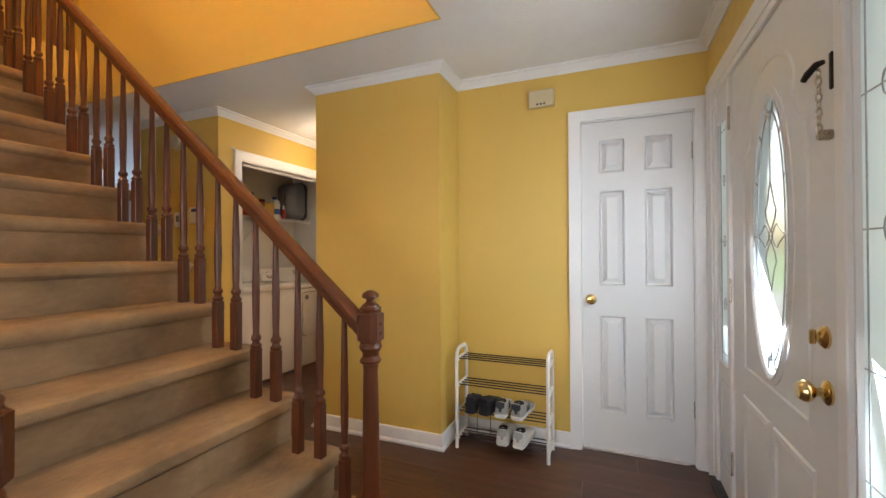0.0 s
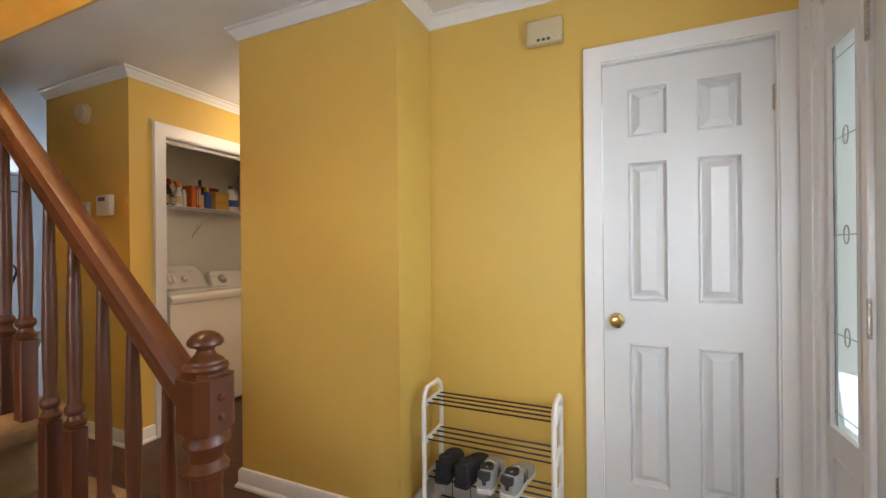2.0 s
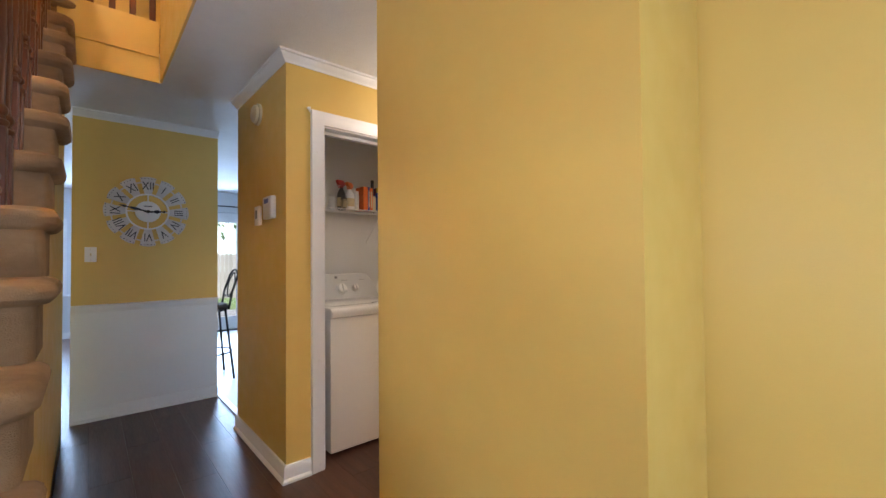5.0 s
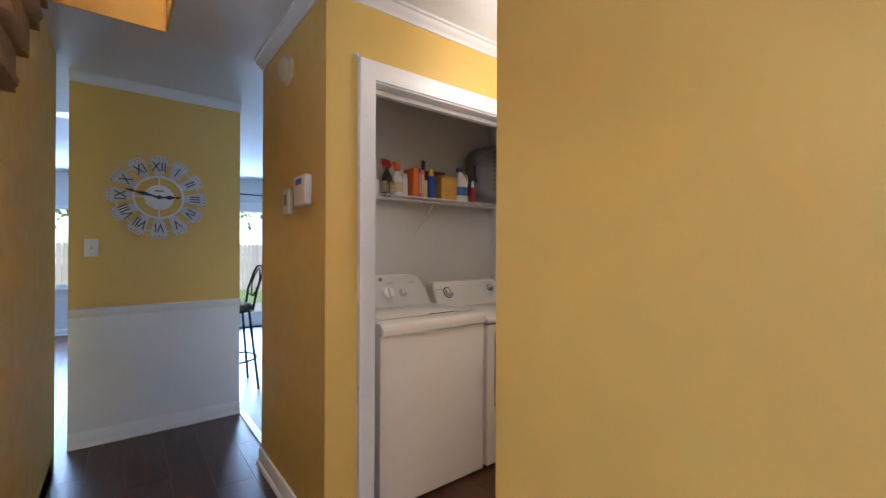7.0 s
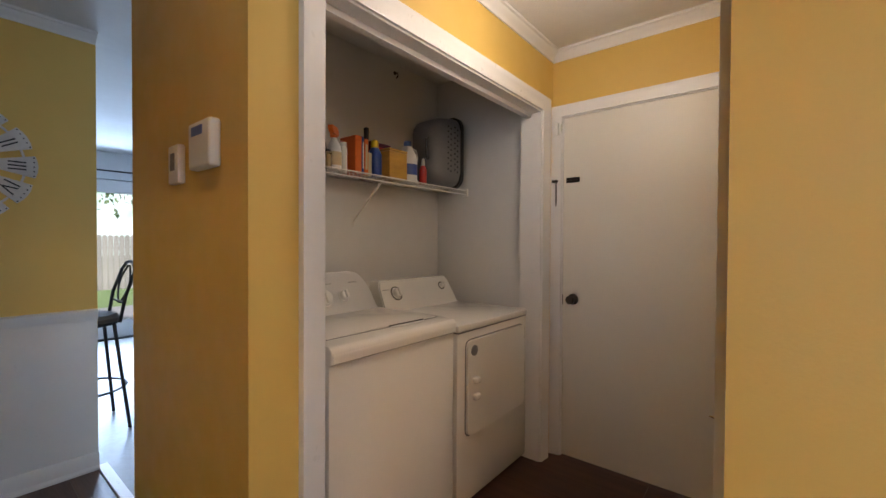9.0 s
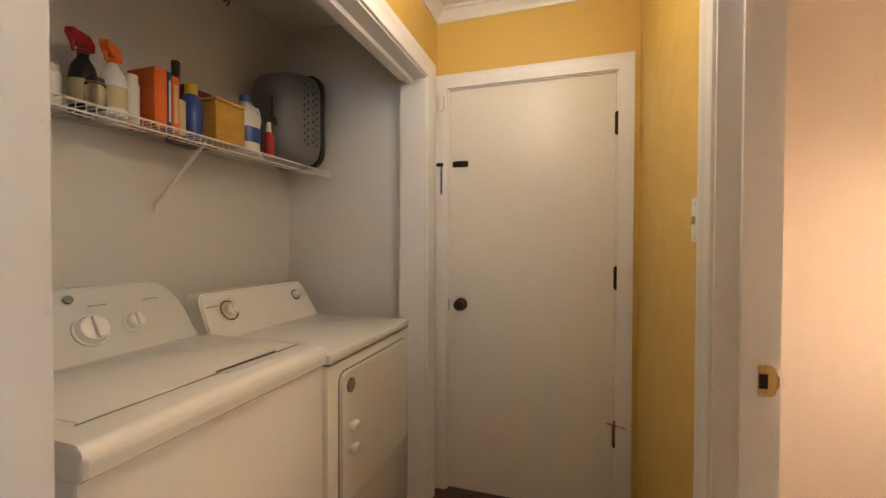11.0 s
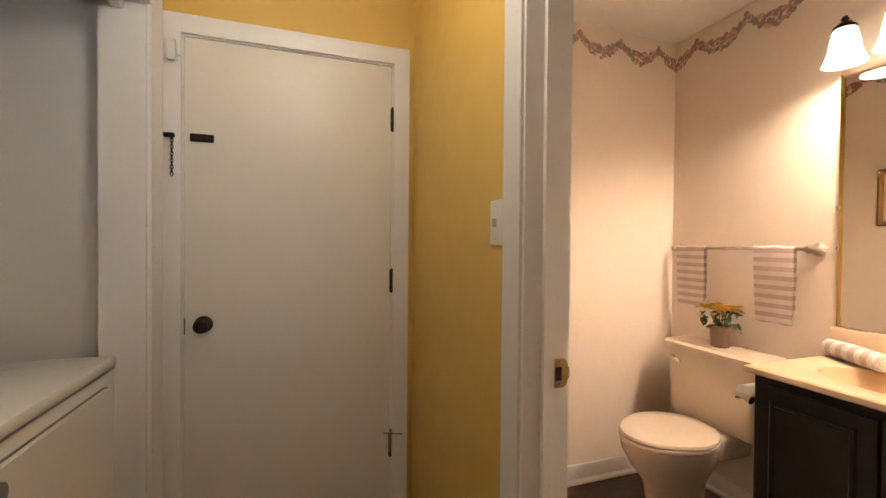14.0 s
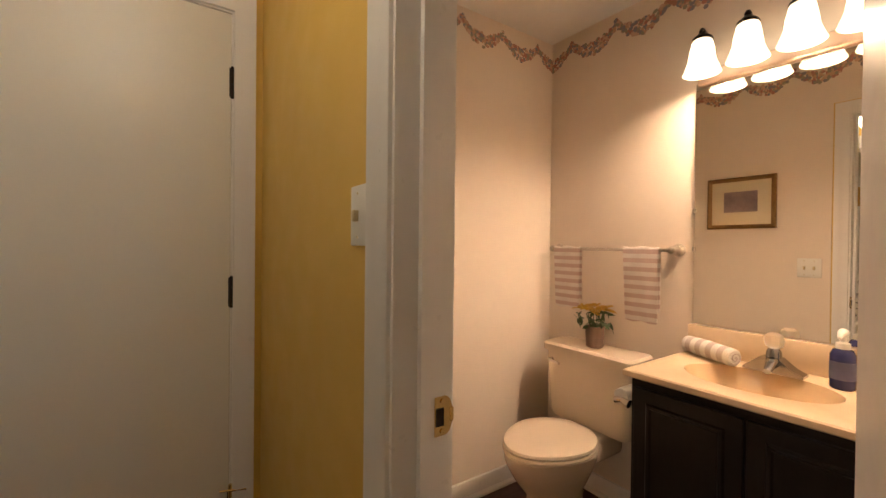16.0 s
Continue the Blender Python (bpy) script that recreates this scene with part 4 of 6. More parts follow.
part("brace", tube([(0.252, 0.075, -0.02), (0.005, 0.075, -0.235), (0.003, 0.075, -0.265)], [0.006, 0.006, 0.004], 6), PLASTIC, shelf)
part("end_bracket", box(0.225, 0.268, 0.830, 0.848, -0.040, 0.012, 0.003), PLASTIC, shelf)
part("end_bracket", box(0.225, 0.268, -0.848, -0.830, -0.040, 0.012, 0.003), PLASTIC, shelf)
hook = solid("wall_hook", tube([(-3.558, 3.70, 2.36), (-3.535, 3.70, 2.355), (-3.530, 3.70, 2.335), (-3.545, 3.70, 2.325)], 0.004, 6, into=lathe([(0.012, 0), (0.012, 0.004), (0, 0.005)], 12, (-3.560, 3.70, 2.36), pose(0, 0, 0, 0, 90, 0))), BRONZE, "small dark hook in the closet wall", "hook")

RED = mat("red_plastic", (0.45, 0.02, 0.02), 0.4, spread=0.05, scale=20)
ORANGE = mat("orange_plastic", (0.75, 0.16, 0.02), 0.4, spread=0.05, scale=20)
ORANGEBOX = mat("orange_card", (0.78, 0.15, 0.02), 0.6, spread=0.08, scale=15)
BLACKP = mat("black_plastic", (0.015, 0.015, 0.017), 0.4, spread=0.1, scale=20)
CREAMP = mat("cream_plastic", (0.60, 0.50, 0.30), 0.45, spread=0.05, scale=20)
BLUEP = mat("blue_plastic", (0.03, 0.08, 0.35), 0.35, spread=0.06, scale=20)
PURPLE = mat("dark_red_card", (0.12, 0.01, 0.05), 0.5, spread=0.1, scale=15)
YELLOWP = mat("yellow_plastic", (0.70, 0.50, 0.03), 0.4, spread=0.05, scale=20)
PINE = mat("yellow_pine", (0.62, 0.36, 0.06), 0.5, spread=0.14, scale=10, stretch=(1, 1, 4), second=(0.36, 0.17, 0.04), wear=0.6)
JUGWHITE = mat("milky_plastic", (0.74, 0.75, 0.76), 0.35, spread=0.03, scale=15)
ONSHELF = SHZ + 0.005


def spray_bottle(x, y, cap, body, tall, label, turn=0):
    b = thing("spray_bottle", (x, y, ONSHELF), label, "spray bottle", turn, "bottles on the laundry shelf")
    t = tall
    part("body", lathe([(0.030, 0), (0.036, 0.006), (0.037, t * 0.45), (0.030, t * 0.60), (0.016, t * 0.70), (0.013, t * 0.76)], 18), body, b)
    part("collar", lathe([(0.016, t * 0.755), (0.017, t * 0.80), (0.012, t * 0.82)], 14), cap, b)
    head = part("trigger_head", prism([(-0.030, t * 0.82), (0.030, t * 0.84), (0.050, t * 0.93), (0.048, t), (-0.012, t), (-0.032, t * 0.92)], -0.012, 0.012, "y"), cap, b)
    part("trigger", tube([(0.030, 0, t * 0.90), (0.040, 0, t * 0.82), (0.034, 0, t * 0.74)], 0.005, 6), cap, head)
    part("label", lathe([(0.0375, t * 0.12), (0.0375, t * 0.42)], 18), CREAMP, b, "pale printed label")
    return b


spray_bottle(-3.46, 3.075, RED, BLACKP, 0.245, "dark spray bottle with a red trigger", -70)
spray_bottle(-3.40, 3.120, ORANGE, JUGWHITE, 0.222, "white spray bottle with an orange trigger", -60)
for x, y, r, t, m, lab in ((-3.36, 3.045, 0.026, 0.09, GLASS, "clear glass jar"), (-3.46, 2.99, 0.026, 0.12, JUGWHITE, "pale plastic tub"), (-3.42, 3.185, 0.026, 0.16, GREYPANEL, "pale grey canister")):
    j = thing("storage_jar", (x, y, ONSHELF), lab + " on the laundry shelf", "jar")
    part("body", lathe([(r * 0.92, 0), (r, 0.006), (r, t * 0.8), (r * 0.8, t * 0.86)], 16), m, j)
    part("lid", lathe([(r * 0.86, t * 0.86), (r * 0.86, t), (0, t)], 16), BLACKP if m is GLASS else GREYPANEL, j)
for k, (w, tall, m, lab) in enumerate(((0.044, 0.200, ORANGEBOX, "bright orange cardboard box"), (0.014, 0.200, BLUEP, "narrow blue and white box"), (0.028, 0.192, ORANGEBOX, "orange cardboard box with writing"))):
    y = 3.222 + (0.0, 0.046, 0.062)[k]
    bx = thing("product_box", (-3.42, y, ONSHELF), lab + " on the laundry shelf", "box", group="boxes on the laundry shelf")
    part("carton", box(-0.07, 0.06, 0, w, 0, tall, 0.002, 1), m, bx)
    part("print", box(0.060, 0.0612, w * 0.25, w * 0.75, tall * 0.15, tall * 0.85), CREAMP if k == 2 else JUGWHITE if k == 1 else ORANGE, bx, "printed panel")
brush = thing("brush", (-3.40, 3.330, ONSHELF), "black handled brush standing upright", "brush")
part("handle", tube([(0, 0, 0.12), (0, 0, 0.18), (0, 0, 0.262), (0, 0, 0.267)], [0.010, 0.013, 0.015, 0.008], 10), BLACKP, brush)
part("head", box(-0.022, 0.022, -0.02, 0.025, 0.0, 0.13, 0.008), CREAMP, brush, "cream coloured head")
bot = thing("detergent_bottle", (-3.41, 3.400, ONSHELF), "blue detergent bottle with yellow cap", "bottle")
part("body", lathe([(0.036, 0), (0.040, 0.01), (0.040, 0.13), (0.024, 0.165), (0.018, 0.17)], 18), BLUEP, bot)
part("cap", lathe([(0.022, 0.168), (0.022, 0.205), (0.010, 0.215), (0, 0.215)], 14), YELLOWP, bot)
bx = thing("product_box", (-3.49, 3.455, ONSHELF), "dark purple and red box on the laundry shelf", "box", group="boxes on the laundry shelf")
part("carton", box(-0.05, 0.05, -0.06, 0.10, 0, 0.215, 0.003, 1), PURPLE, bx)
part("print", box(0.05, 0.0512, -0.02, 0.06, 0.14, 0.19), RED, bx)
bx = thing("wooden_box", (-3.375, 3.480, ONSHELF), "yellow pine wooden box on the laundry shelf", "box")
part("body", box(-0.06, 0.06, -0.055, 0.085, 0, 0.150, 0.003, 1), PINE, bx)
part("lid", box(-0.062, 0.062, -0.057, 0.087, 0.152, 0.165, 0.003, 1), PINE, bx)
jug = thing("bleach_jug", (-3.40, 3.655, ONSHELF), "white plastic jug with blue cap and label", "jug")
part("body", lathe([(0.052, 0), (0.060, 0.010), (0.060, 0.13), (0.052, 0.17), (0.026, 0.215), (0.020, 0.225)], 20), JUGWHITE, jug)
part("cap", lathe([(0.024, 0.222), (0.024, 0.250), (0.020, 0.254), (0, 0.254)], 16), BLUEP, jug)
part("handle", tube([(0.0, 0.022, 0.215), (0.01, 0.060, 0.205), (0.012, 0.070, 0.160), (0.01, 0.058, 0.115)], 0.010, 8), JUGWHITE, jug)
part("label", lathe([(0.0607, 0.045), (0.0607, 0.11)], 20), BLUEP, jug, "blue printed label")
bot = thing("small_bottle", (-3.36, 3.752, ONSHELF), "small red bottle with white cap", "bottle")
part("body", lathe([(0.022, 0), (0.024, 0.006), (0.024, 0.09), (0.014, 0.115)], 14), RED, bot)
part("cap", lathe([(0.013, 0.115), (0.009, 0.160), (0, 0.162)], 12), JUGWHITE, bot)

# half of a pet carrier stood on its rim against the side wall
car = thing("pet_carrier", (-3.42, 4.035, ONSHELF), "grey plastic pet carrier half with black rim stood on end", "pet carrier")
bm = bmesh.new()
sections = [(0.0, 0.150, 0.232), (-0.05, 0.148, 0.230), (-0.14, 0.130, 0.212), (-0.20, 0.108, 0.185), (-0.235, 0.075, 0.150), (-0.245, 0.04, 0.10)]
rings = []
for dy, hx, hz in sections:
    ring = []
    for u, v in rounded_rect(-hx, hx, -hz, hz, min(hx, hz) * 0.62, 3):
        ring.append(bm.verts.new((u, dy, 0.236 + v)))
    rings.append(ring)
for a, b in zip(rings, rings[1:]):
    for k in range(len(a)):
        bm.faces.new((a[k], a[(k + 1) % len(a)], b[(k + 1) % len(a)], b[k]))
bm.faces.new(rings[-1])
bm.faces.new(rings[0][::-1])
bmesh.ops.recalc_face_normals(bm, faces=bm.faces)
shell = part("shell", bm, MIDGREY, car)
part("rim", sweep([(u, 0.0, 0.236 + v) for u, v in rounded_rect(-0.152, 0.152, -0.234, 0.234, 0.075)], [(-0.004, -0.014), (0.010, -0.014), (0.010, 0.014), (-0.004, 0.014)], (0, 1, 0), True), BLACKP, car, "black plastic rim")
part("handle", tube([(0.06, -0.236, 0.30), (0.08, -0.275, 0.28), (0.08, -0.275, 0.19), (0.06, -0.236, 0.17)], 0.010, 8), BLACKP, car, "black carrying handle")
holes = bmesh.new()
for i in range(4):
    for j in range(9):
        lathe([(0.0065, 0), (0.0065, 0.003), (0, 0.003)], 8, (0.1475 - 0.010 * (i > 1), -0.045 - 0.028 * i, 0.10 + 0.034 * j + 0.012 * (i % 2)), pose(0, 0, 0, 0, 78, 0), into=holes)
tagged(part("vent_grid", holes, BLACKP, shell, "rows of round vent holes"), kind="stuff")

# ---- hall walls ----
def switch(place, n, label, toggles=1, wide=0.072):
    s = thing("light_switch", place, label, "light switch")
    s.matrix_basis = Matrix.Translation(place) @ facing(n)
    part("plate", box(-wide / 2, wide / 2, -0.058, 0.058, 0, 0.007, 0.003), PLASTIC, s)
    for k in range(toggles):
        u = (k - (toggles - 1) / 2) * 0.046
        part("toggle", box(u - 0.005, u + 0.005, -0.012, 0.010, 0.006, 0.018, 0.002, 1), IVORY, s)
        for v in (-0.042, 0.042):
            part("screw", lathe([(0.003, 0.006), (0.003, 0.008), (0, 0.008)], 8, (u, v, 0)), IVORY, s)
    return s


switch((east(3.42), 3.415, 1.316), (-1, 0, 0), "white toggle light switch on the yellow hall wall")
switch((CLOCK_X, 1.523, 1.29), (1, 0, 0), "white toggle light switch below the clock")
switch((-1.609, 3.458, 1.147), (1, 0, 0), "white double light switch in the powder room", 2, 0.116)
det = thing("smoke_detector", (-3.19, HALL_Y, 2.19), "round cream smoke detector on the hall wall", "smoke detector")
det.matrix_basis = Matrix.Translation((-3.19, HALL_Y, 2.19)) @ facing((0, -1, 0))
part("base", lathe([(0.070, 0), (0.070, 0.014), (0.064, 0.018)], 28), IVORY, det)
part("cover", lathe([(0.058, 0.018), (0.056, 0.034), (0.044, 0.042), (0, 0.044)], 28), IVORY, det)
key = thing("alarm_keypad", (-2.935, HALL_Y, 1.552), "white alarm keypad with small blue display", "keypad")
key.matrix_basis = Matrix.Translation((-2.935, HALL_Y, 1.552)) @ facing((0, -1, 0))
part("case", box(-0.075, 0.075, -0.068, 0.068, 0, 0.034, 0.010, 3), PLASTIC, key)
part("display", box(-0.045, 0.030, 0.026, 0.052, 0.034, 0.0355), BLUEP, key, "blue display")
th = thing("thermostat", (-3.165, HALL_Y, 1.522), "small white thermostat with grey display", "thermostat")
th.matrix_basis = Matrix.Translation((-3.165, HALL_Y, 1.522)) @ facing((0, -1, 0))
part("case", box(-0.042, 0.042, -0.062, 0.062, 0, 0.024, 0.006), PLASTIC, th)
part("display", box(-0.018, 0.018, -0.02, 0.035, 0.024, 0.0255), MIDGREY, th, "grey display")
hk = solid("cup_hook", tube([(LAUNDRY_X, 2.483, 2.128), (LAUNDRY_X + 0.018, 2.483, 2.128), (LAUNDRY_X + 0.022, 2.483, 2.113), (LAUNDRY_X + 0.014, 2.483, 2.105)], 0.004, 6, into=lathe([(0.010, 0), (0.008, 0.006), (0, 0.008)], 12, (LAUNDRY_X, 2.483, 2.128), pose(0, 0, 0, 0, 90, 0))), PLASTIC, "small white hook above the laundry casing", "hook")
ch = thing("door_chime", (-0.148, CLOSET_Y, 2.217), "ivory door chime box high on the yellow wall", "door chime")
ch.matrix_basis = Matrix.Translation((-0.148, CLOSET_Y, 2.217)) @ facing((0, -1, 0))
part("case", box(-0.080, 0.080, -0.054, 0.054, 0, 0.045, 0.008, 3), IVORY, ch)
for k in range(3):
    part("slot", box(-0.030 + 0.022 * k, -0.016 + 0.022 * k, -0.046, -0.034, 0.0445, 0.0462), DARKGREY, ch, "dark sound slot")


def ceiling_lamp(x, y, z, glow, r=0.14):
    c = thing("ceiling_lamp", (x, y, z), "round white glass ceiling lamp, lit", "ceiling lamp")
    part("pan", lathe([(r * 0.75, 0), (r * 0.8, -0.02), (r * 0.78, -0.026)], 28), BRASS, c)
    part("dome", lathe([(r * 0.96, -0.026), (r, -0.034), (r * 0.92, -0.06), (r * 0.66, -0.09), (r * 0.3, -0.108), (0, -0.112)], 28), glow, c)
    return c


DOME = glow_mat("lit_dome_glass", (1.0, 0.86, 0.66), 1.4)
ceiling_lamp(-2.28, 3.25, TOP - 0.006, DOME)
ceiling_lamp(0.10, 1.55, TOP, DOME, 0.12)
# this upstairs lamp is an added fitting for the fill bulb, never in view
ceiling_lamp(-1.6, 0.60, 5.18, DOME)

# ---- powder room ----
MARBLE = mat("cream_cultured_marble", (0.68, 0.52, 0.34), 0.22, spread=0.05, scale=4, second=(0.72, 0.58, 0.42), wear=0.6, coat=0.3)
ESPRESSO = mat("espresso_cabinet", (0.011, 0.007, 0.006), 0.48, spread=0.15, scale=4, stretch=(1, 1, 0.3))
ESPRESSO.node_tree.nodes["Principled BSDF"].inputs["Specular IOR Level"].default_value = 0.22
PORCELAIN = mat("bone_porcelain", (0.72, 0.62, 0.50), 0.12, spread=0.015, scale=3, coat=0.4)
MIRROR = mat("mirror_silver", (0.86, 0.85, 0.80), 0.01, 1.0, spread=0.0)
GOLD = mat("old_gold_frame", (0.30, 0.17, 0.05), 0.4, 0.5, spread=0.15, scale=30, bump=0.3, bump_scale=150)
MATBOARD = mat("cream_mat_board", (0.66, 0.58, 0.42), 0.8, spread=0.02)
PRINT = mat("hazy_landscape_print", (0.20, 0.15, 0.18), 0.6, spread=0.2, scale=6, stretch=(1, 1, 5), second=(0.42, 0.34, 0.33), wear=0.9)
ALABASTER = glow_mat("lit_alabaster_glass", (1.0, 0.80, 0.56), 1.6)
nt = ALABASTER.node_tree
nt.nodes["Principled BSDF"].inputs["Base Color"].default_value = (0.20, 0.17, 0.13, 1)
veins, span = nt.nodes.new("ShaderNodeTexNoise"), nt.nodes.new("ShaderNodeMapRange")
veins.inputs["Scale"].default_value, veins.inputs["Detail"].default_value, veins.inputs["Distortion"].default_value = 9.0, 1.0, 1.2
for k, v in zip((1, 2, 3, 4), (0.35, 0.65, 1.4, 2.7)):
    span.inputs[k].default_value = v
nt.links.new(veins.outputs["Fac"], span.inputs[0])
nt.links.new(span.outputs[0], nt.nodes["Principled BSDF"].inputs["Emission Strength"])
BULB = glow_mat("lit_bulb", (1.0, 0.86, 0.66), 2.4)
NAVY = mat("navy_soap_bottle", (0.03, 0.035, 0.12), 0.2, spread=0.05)
LEAFM = mat("leaf_green", (0.06, 0.11, 0.03), 0.5, spread=0.15, scale=30)
PETAL = mat("yellow_petal", (0.70, 0.42, 0.03), 0.5, spread=0.1, scale=40)
POTM = mat("ribbed_brown_pot", (0.22, 0.14, 0.10), 0.6, spread=0.1, scale=20, stretch=(6, 6, 0.5))
ACRYL = glass_mat("clear_acrylic", (0.98, 0.98, 0.98), 0.35, 1.3)

vanity = thing("vanity_cabinet", (-0.20, 3.145, 0.0), "dark espresso vanity cabinet with two panelled doors", "vanity cabinet")
bm = box(-0.455, 0.0, -0.352, -0.334, 0.09, 0.805)
box(-0.455, 0.0, 0.332, 0.350, 0.09, 0.805, into=bm)
box(-0.455, -0.437, -0.334, 0.332, 0.09, 0.805, into=bm)
box(-0.437, 0.0, -0.334, 0.332, 0.09, 0.11, into=bm)
part("body", bm, ESPRESSO, vanity)
part("plinth", box(-0.40, 0.0, -0.352, 0.348, 0.0, 0.088), ESPRESSO, vanity)
for a, b in ((-0.335, -0.004), (0.004, 0.335)):
    d = part("cabinet_door", box(-0.473, -0.456, a, b, 0.13, 0.77, 0.002, 1), ESPRESSO, vanity)
    part("panel_moulding", sweep([(-0.473, a + 0.055, 0.185), (-0.473, a + 0.055, 0.715), (-0.473, b - 0.055, 0.715), (-0.473, b - 0.055, 0.185)], [(-0.010, 0), (-0.004, 0.006), (0.004, 0.006), (0.010, 0)], (-1, 0, 0), True), ESPRESSO, d)

# the top with its moulded oval basin
top = thing("countertop", (-0.20, 3.145, 0.806), "cream cultured marble countertop with moulded oval basin", "countertop")
x0, x1, y0, y1 = -0.497, 0.0, -0.358, 0.362
bx, by, rx, ry = -0.245, 0.048, 0.150, 0.215
angles = sorted([2 * math.pi * k / 40 for k in range(40)] + [math.atan2(yy - by, xx - bx) % (2 * math.pi) for xx in (x0, x1) for yy in (y0, y1)])
bm = bmesh.new()
rings = []


def reach(a, grow=0.0):
    c, s = math.cos(a), math.sin(a)
    return min(((x1 - bx - grow) / c if c > 1e-9 else (x0 - bx + grow) / c if c < -1e-9 else 9), ((y1 - by - grow) / s if s > 1e-9 else (y0 - by + grow) / s if s < -1e-9 else 9))


for z, kind, f in ((0.0, "out", 0.004), (0.004, "out", 0.0), (0.020, "out", 0.0), (0.025, "out", 0.006), (0.025, "in", 1.05), (0.022, "in", 0.99), (0.0, "in", 0.93), (-0.05, "in", 0.80), (-0.09, "in", 0.55), (-0.105, "in", 0.2)):
    ring = []
    for a in angles:
        k = reach(a, f) if kind == "out" else f / math.sqrt((math.cos(a) / rx) ** 2 + (math.sin(a) / ry) ** 2)
        ring.append(bm.verts.new((bx + k * math.cos(a), by + k * math.sin(a), z)))
    rings.append(ring)


def joined(bm, rings, close):
    for a, b in zip(rings, rings[1:]):
        for k in range(len(a)):
            j = (k + 1) % len(a)
            bm.faces.new((a[k], a[j], b[j], b[k]))
    if close:
        bm.faces.new(rings[-1])
    return bm


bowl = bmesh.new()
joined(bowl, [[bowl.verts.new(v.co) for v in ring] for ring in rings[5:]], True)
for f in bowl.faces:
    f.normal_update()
joined(bm, rings[:6], False)
bmesh.ops.delete(bm, geom=[v for ring in rings[6:] for v in ring], context="VERTS")
slab = part("slab", bm, MARBLE, top)
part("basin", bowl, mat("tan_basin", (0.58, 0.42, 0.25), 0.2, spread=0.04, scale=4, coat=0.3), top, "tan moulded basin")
part("drain", lathe([(0.022, 0), (0.022, 0.004), (0.010, 0.006), (0, 0.005)], 18, (bx, by, -0.1055)), CHROME, top, "chrome drain")
part("backsplash", box(-0.020, 0.0, y0, y1, 0.0255, 0.135, 0.004), MARBLE, top)

# darker copy of the chrome: the faucet's dark reflections are put into its colour
SHADECHROME = mat("shaded_chrome", (0.34, 0.34, 0.35), 0.18, 1.0, spread=0.06, scale=30)
fau = thing("faucet", (-0.290, 3.193, 0.8315), "chrome basin faucet with clear acrylic knob", "faucet")
part("base", prism([(-0.088, 0), (0.082, 0), (0.082, 0.008), (0.034, 0.050), (-0.022, 0.052), (-0.060, 0.020), (-0.088, 0.008)], -0.028, 0.028, "x"), SHADECHROME, fau)
part("spout", tube([(-0.010, -0.005, 0.030), (-0.040, -0.008, 0.042), (-0.075, -0.012, 0.036), (-0.105, -0.014, 0.022)], [0.020, 0.018, 0.014, 0.011], 14), SHADECHROME, fau)
part("neck", lathe([(0.024, 0.04), (0.022, 0.070), (0.016, 0.082)], 16, (0.005, 0, 0)), SHADECHROME, fau)
part("knob", lathe([(0.012, 0.082), (0.026, 0.090), (0.030, 0.110), (0.026, 0.128), (0.014, 0.136), (0, 0.136)], 8, (0.005, 0, 0)), ACRYL, fau, "clear faceted acrylic knob")

soap = thing("soap_dispenser", (-0.315, 3.012, 0.8315), "navy blue soap bottle with white pump", "soap dispenser")
part("bottle", lathe([(0.028, 0), (0.031, 0.004), (0.031, 0.105), (0.024, 0.120), (0.015, 0.124)], 20), NAVY, soap)
part("label", lathe([(0.0314, 0.03), (0.0314, 0.085)], 20), mat("grey_blue_label", (0.10, 0.11, 0.22), 0.5), soap, "grey-blue label")
part("collar", lathe([(0.018, 0.122), (0.018, 0.140), (0.008, 0.144), (0.007, 0.165)], 16), PLASTIC, soap)
part("pump_head", tube([(0.014, 0, 0.168), (0, 0, 0.172), (-0.03, 0, 0.170), (-0.045, 0, 0.160)], [0.012, 0.014, 0.008, 0.005], 10), PLASTIC, soap)


def striped(name, a, b, axis, size):
    m = mat(name, a, 0.95, spread=0.06, scale=20, bump=0.9, bump_scale=500)
    n, ln = m.node_tree.nodes, m.node_tree.links
    coords, sep, mod, cmp = n.new("ShaderNodeTexCoord"), n.new("ShaderNodeSeparateXYZ"), n.new("ShaderNodeMath"), n.new("ShaderNodeMath")
    ln.new(coords.outputs["Object"], sep.inputs[0])
    mod.operation, cmp.operation = "PINGPONG", "GREATER_THAN"
    ln.new(sep.outputs[axis], mod.inputs[0])
    mod.inputs[1].default_value, cmp.inputs[1].default_value = size, size * 0.5
    ln.new(mod.outputs[0], cmp.inputs[0])
    mix = n.new("ShaderNodeMix")
    mix.data_type = "RGBA"
    ln.new(cmp.outputs[0], mix.inputs[0])
    old = n["Principled BSDF"].inputs["Base Color"].links[0].from_socket
    ln.new(old, mix.inputs[6])
    mix.inputs[7].default_value = (*b, 1)
    ln.new(mix.outputs[2], n["Principled BSDF"].inputs["Base Color"])
    return m


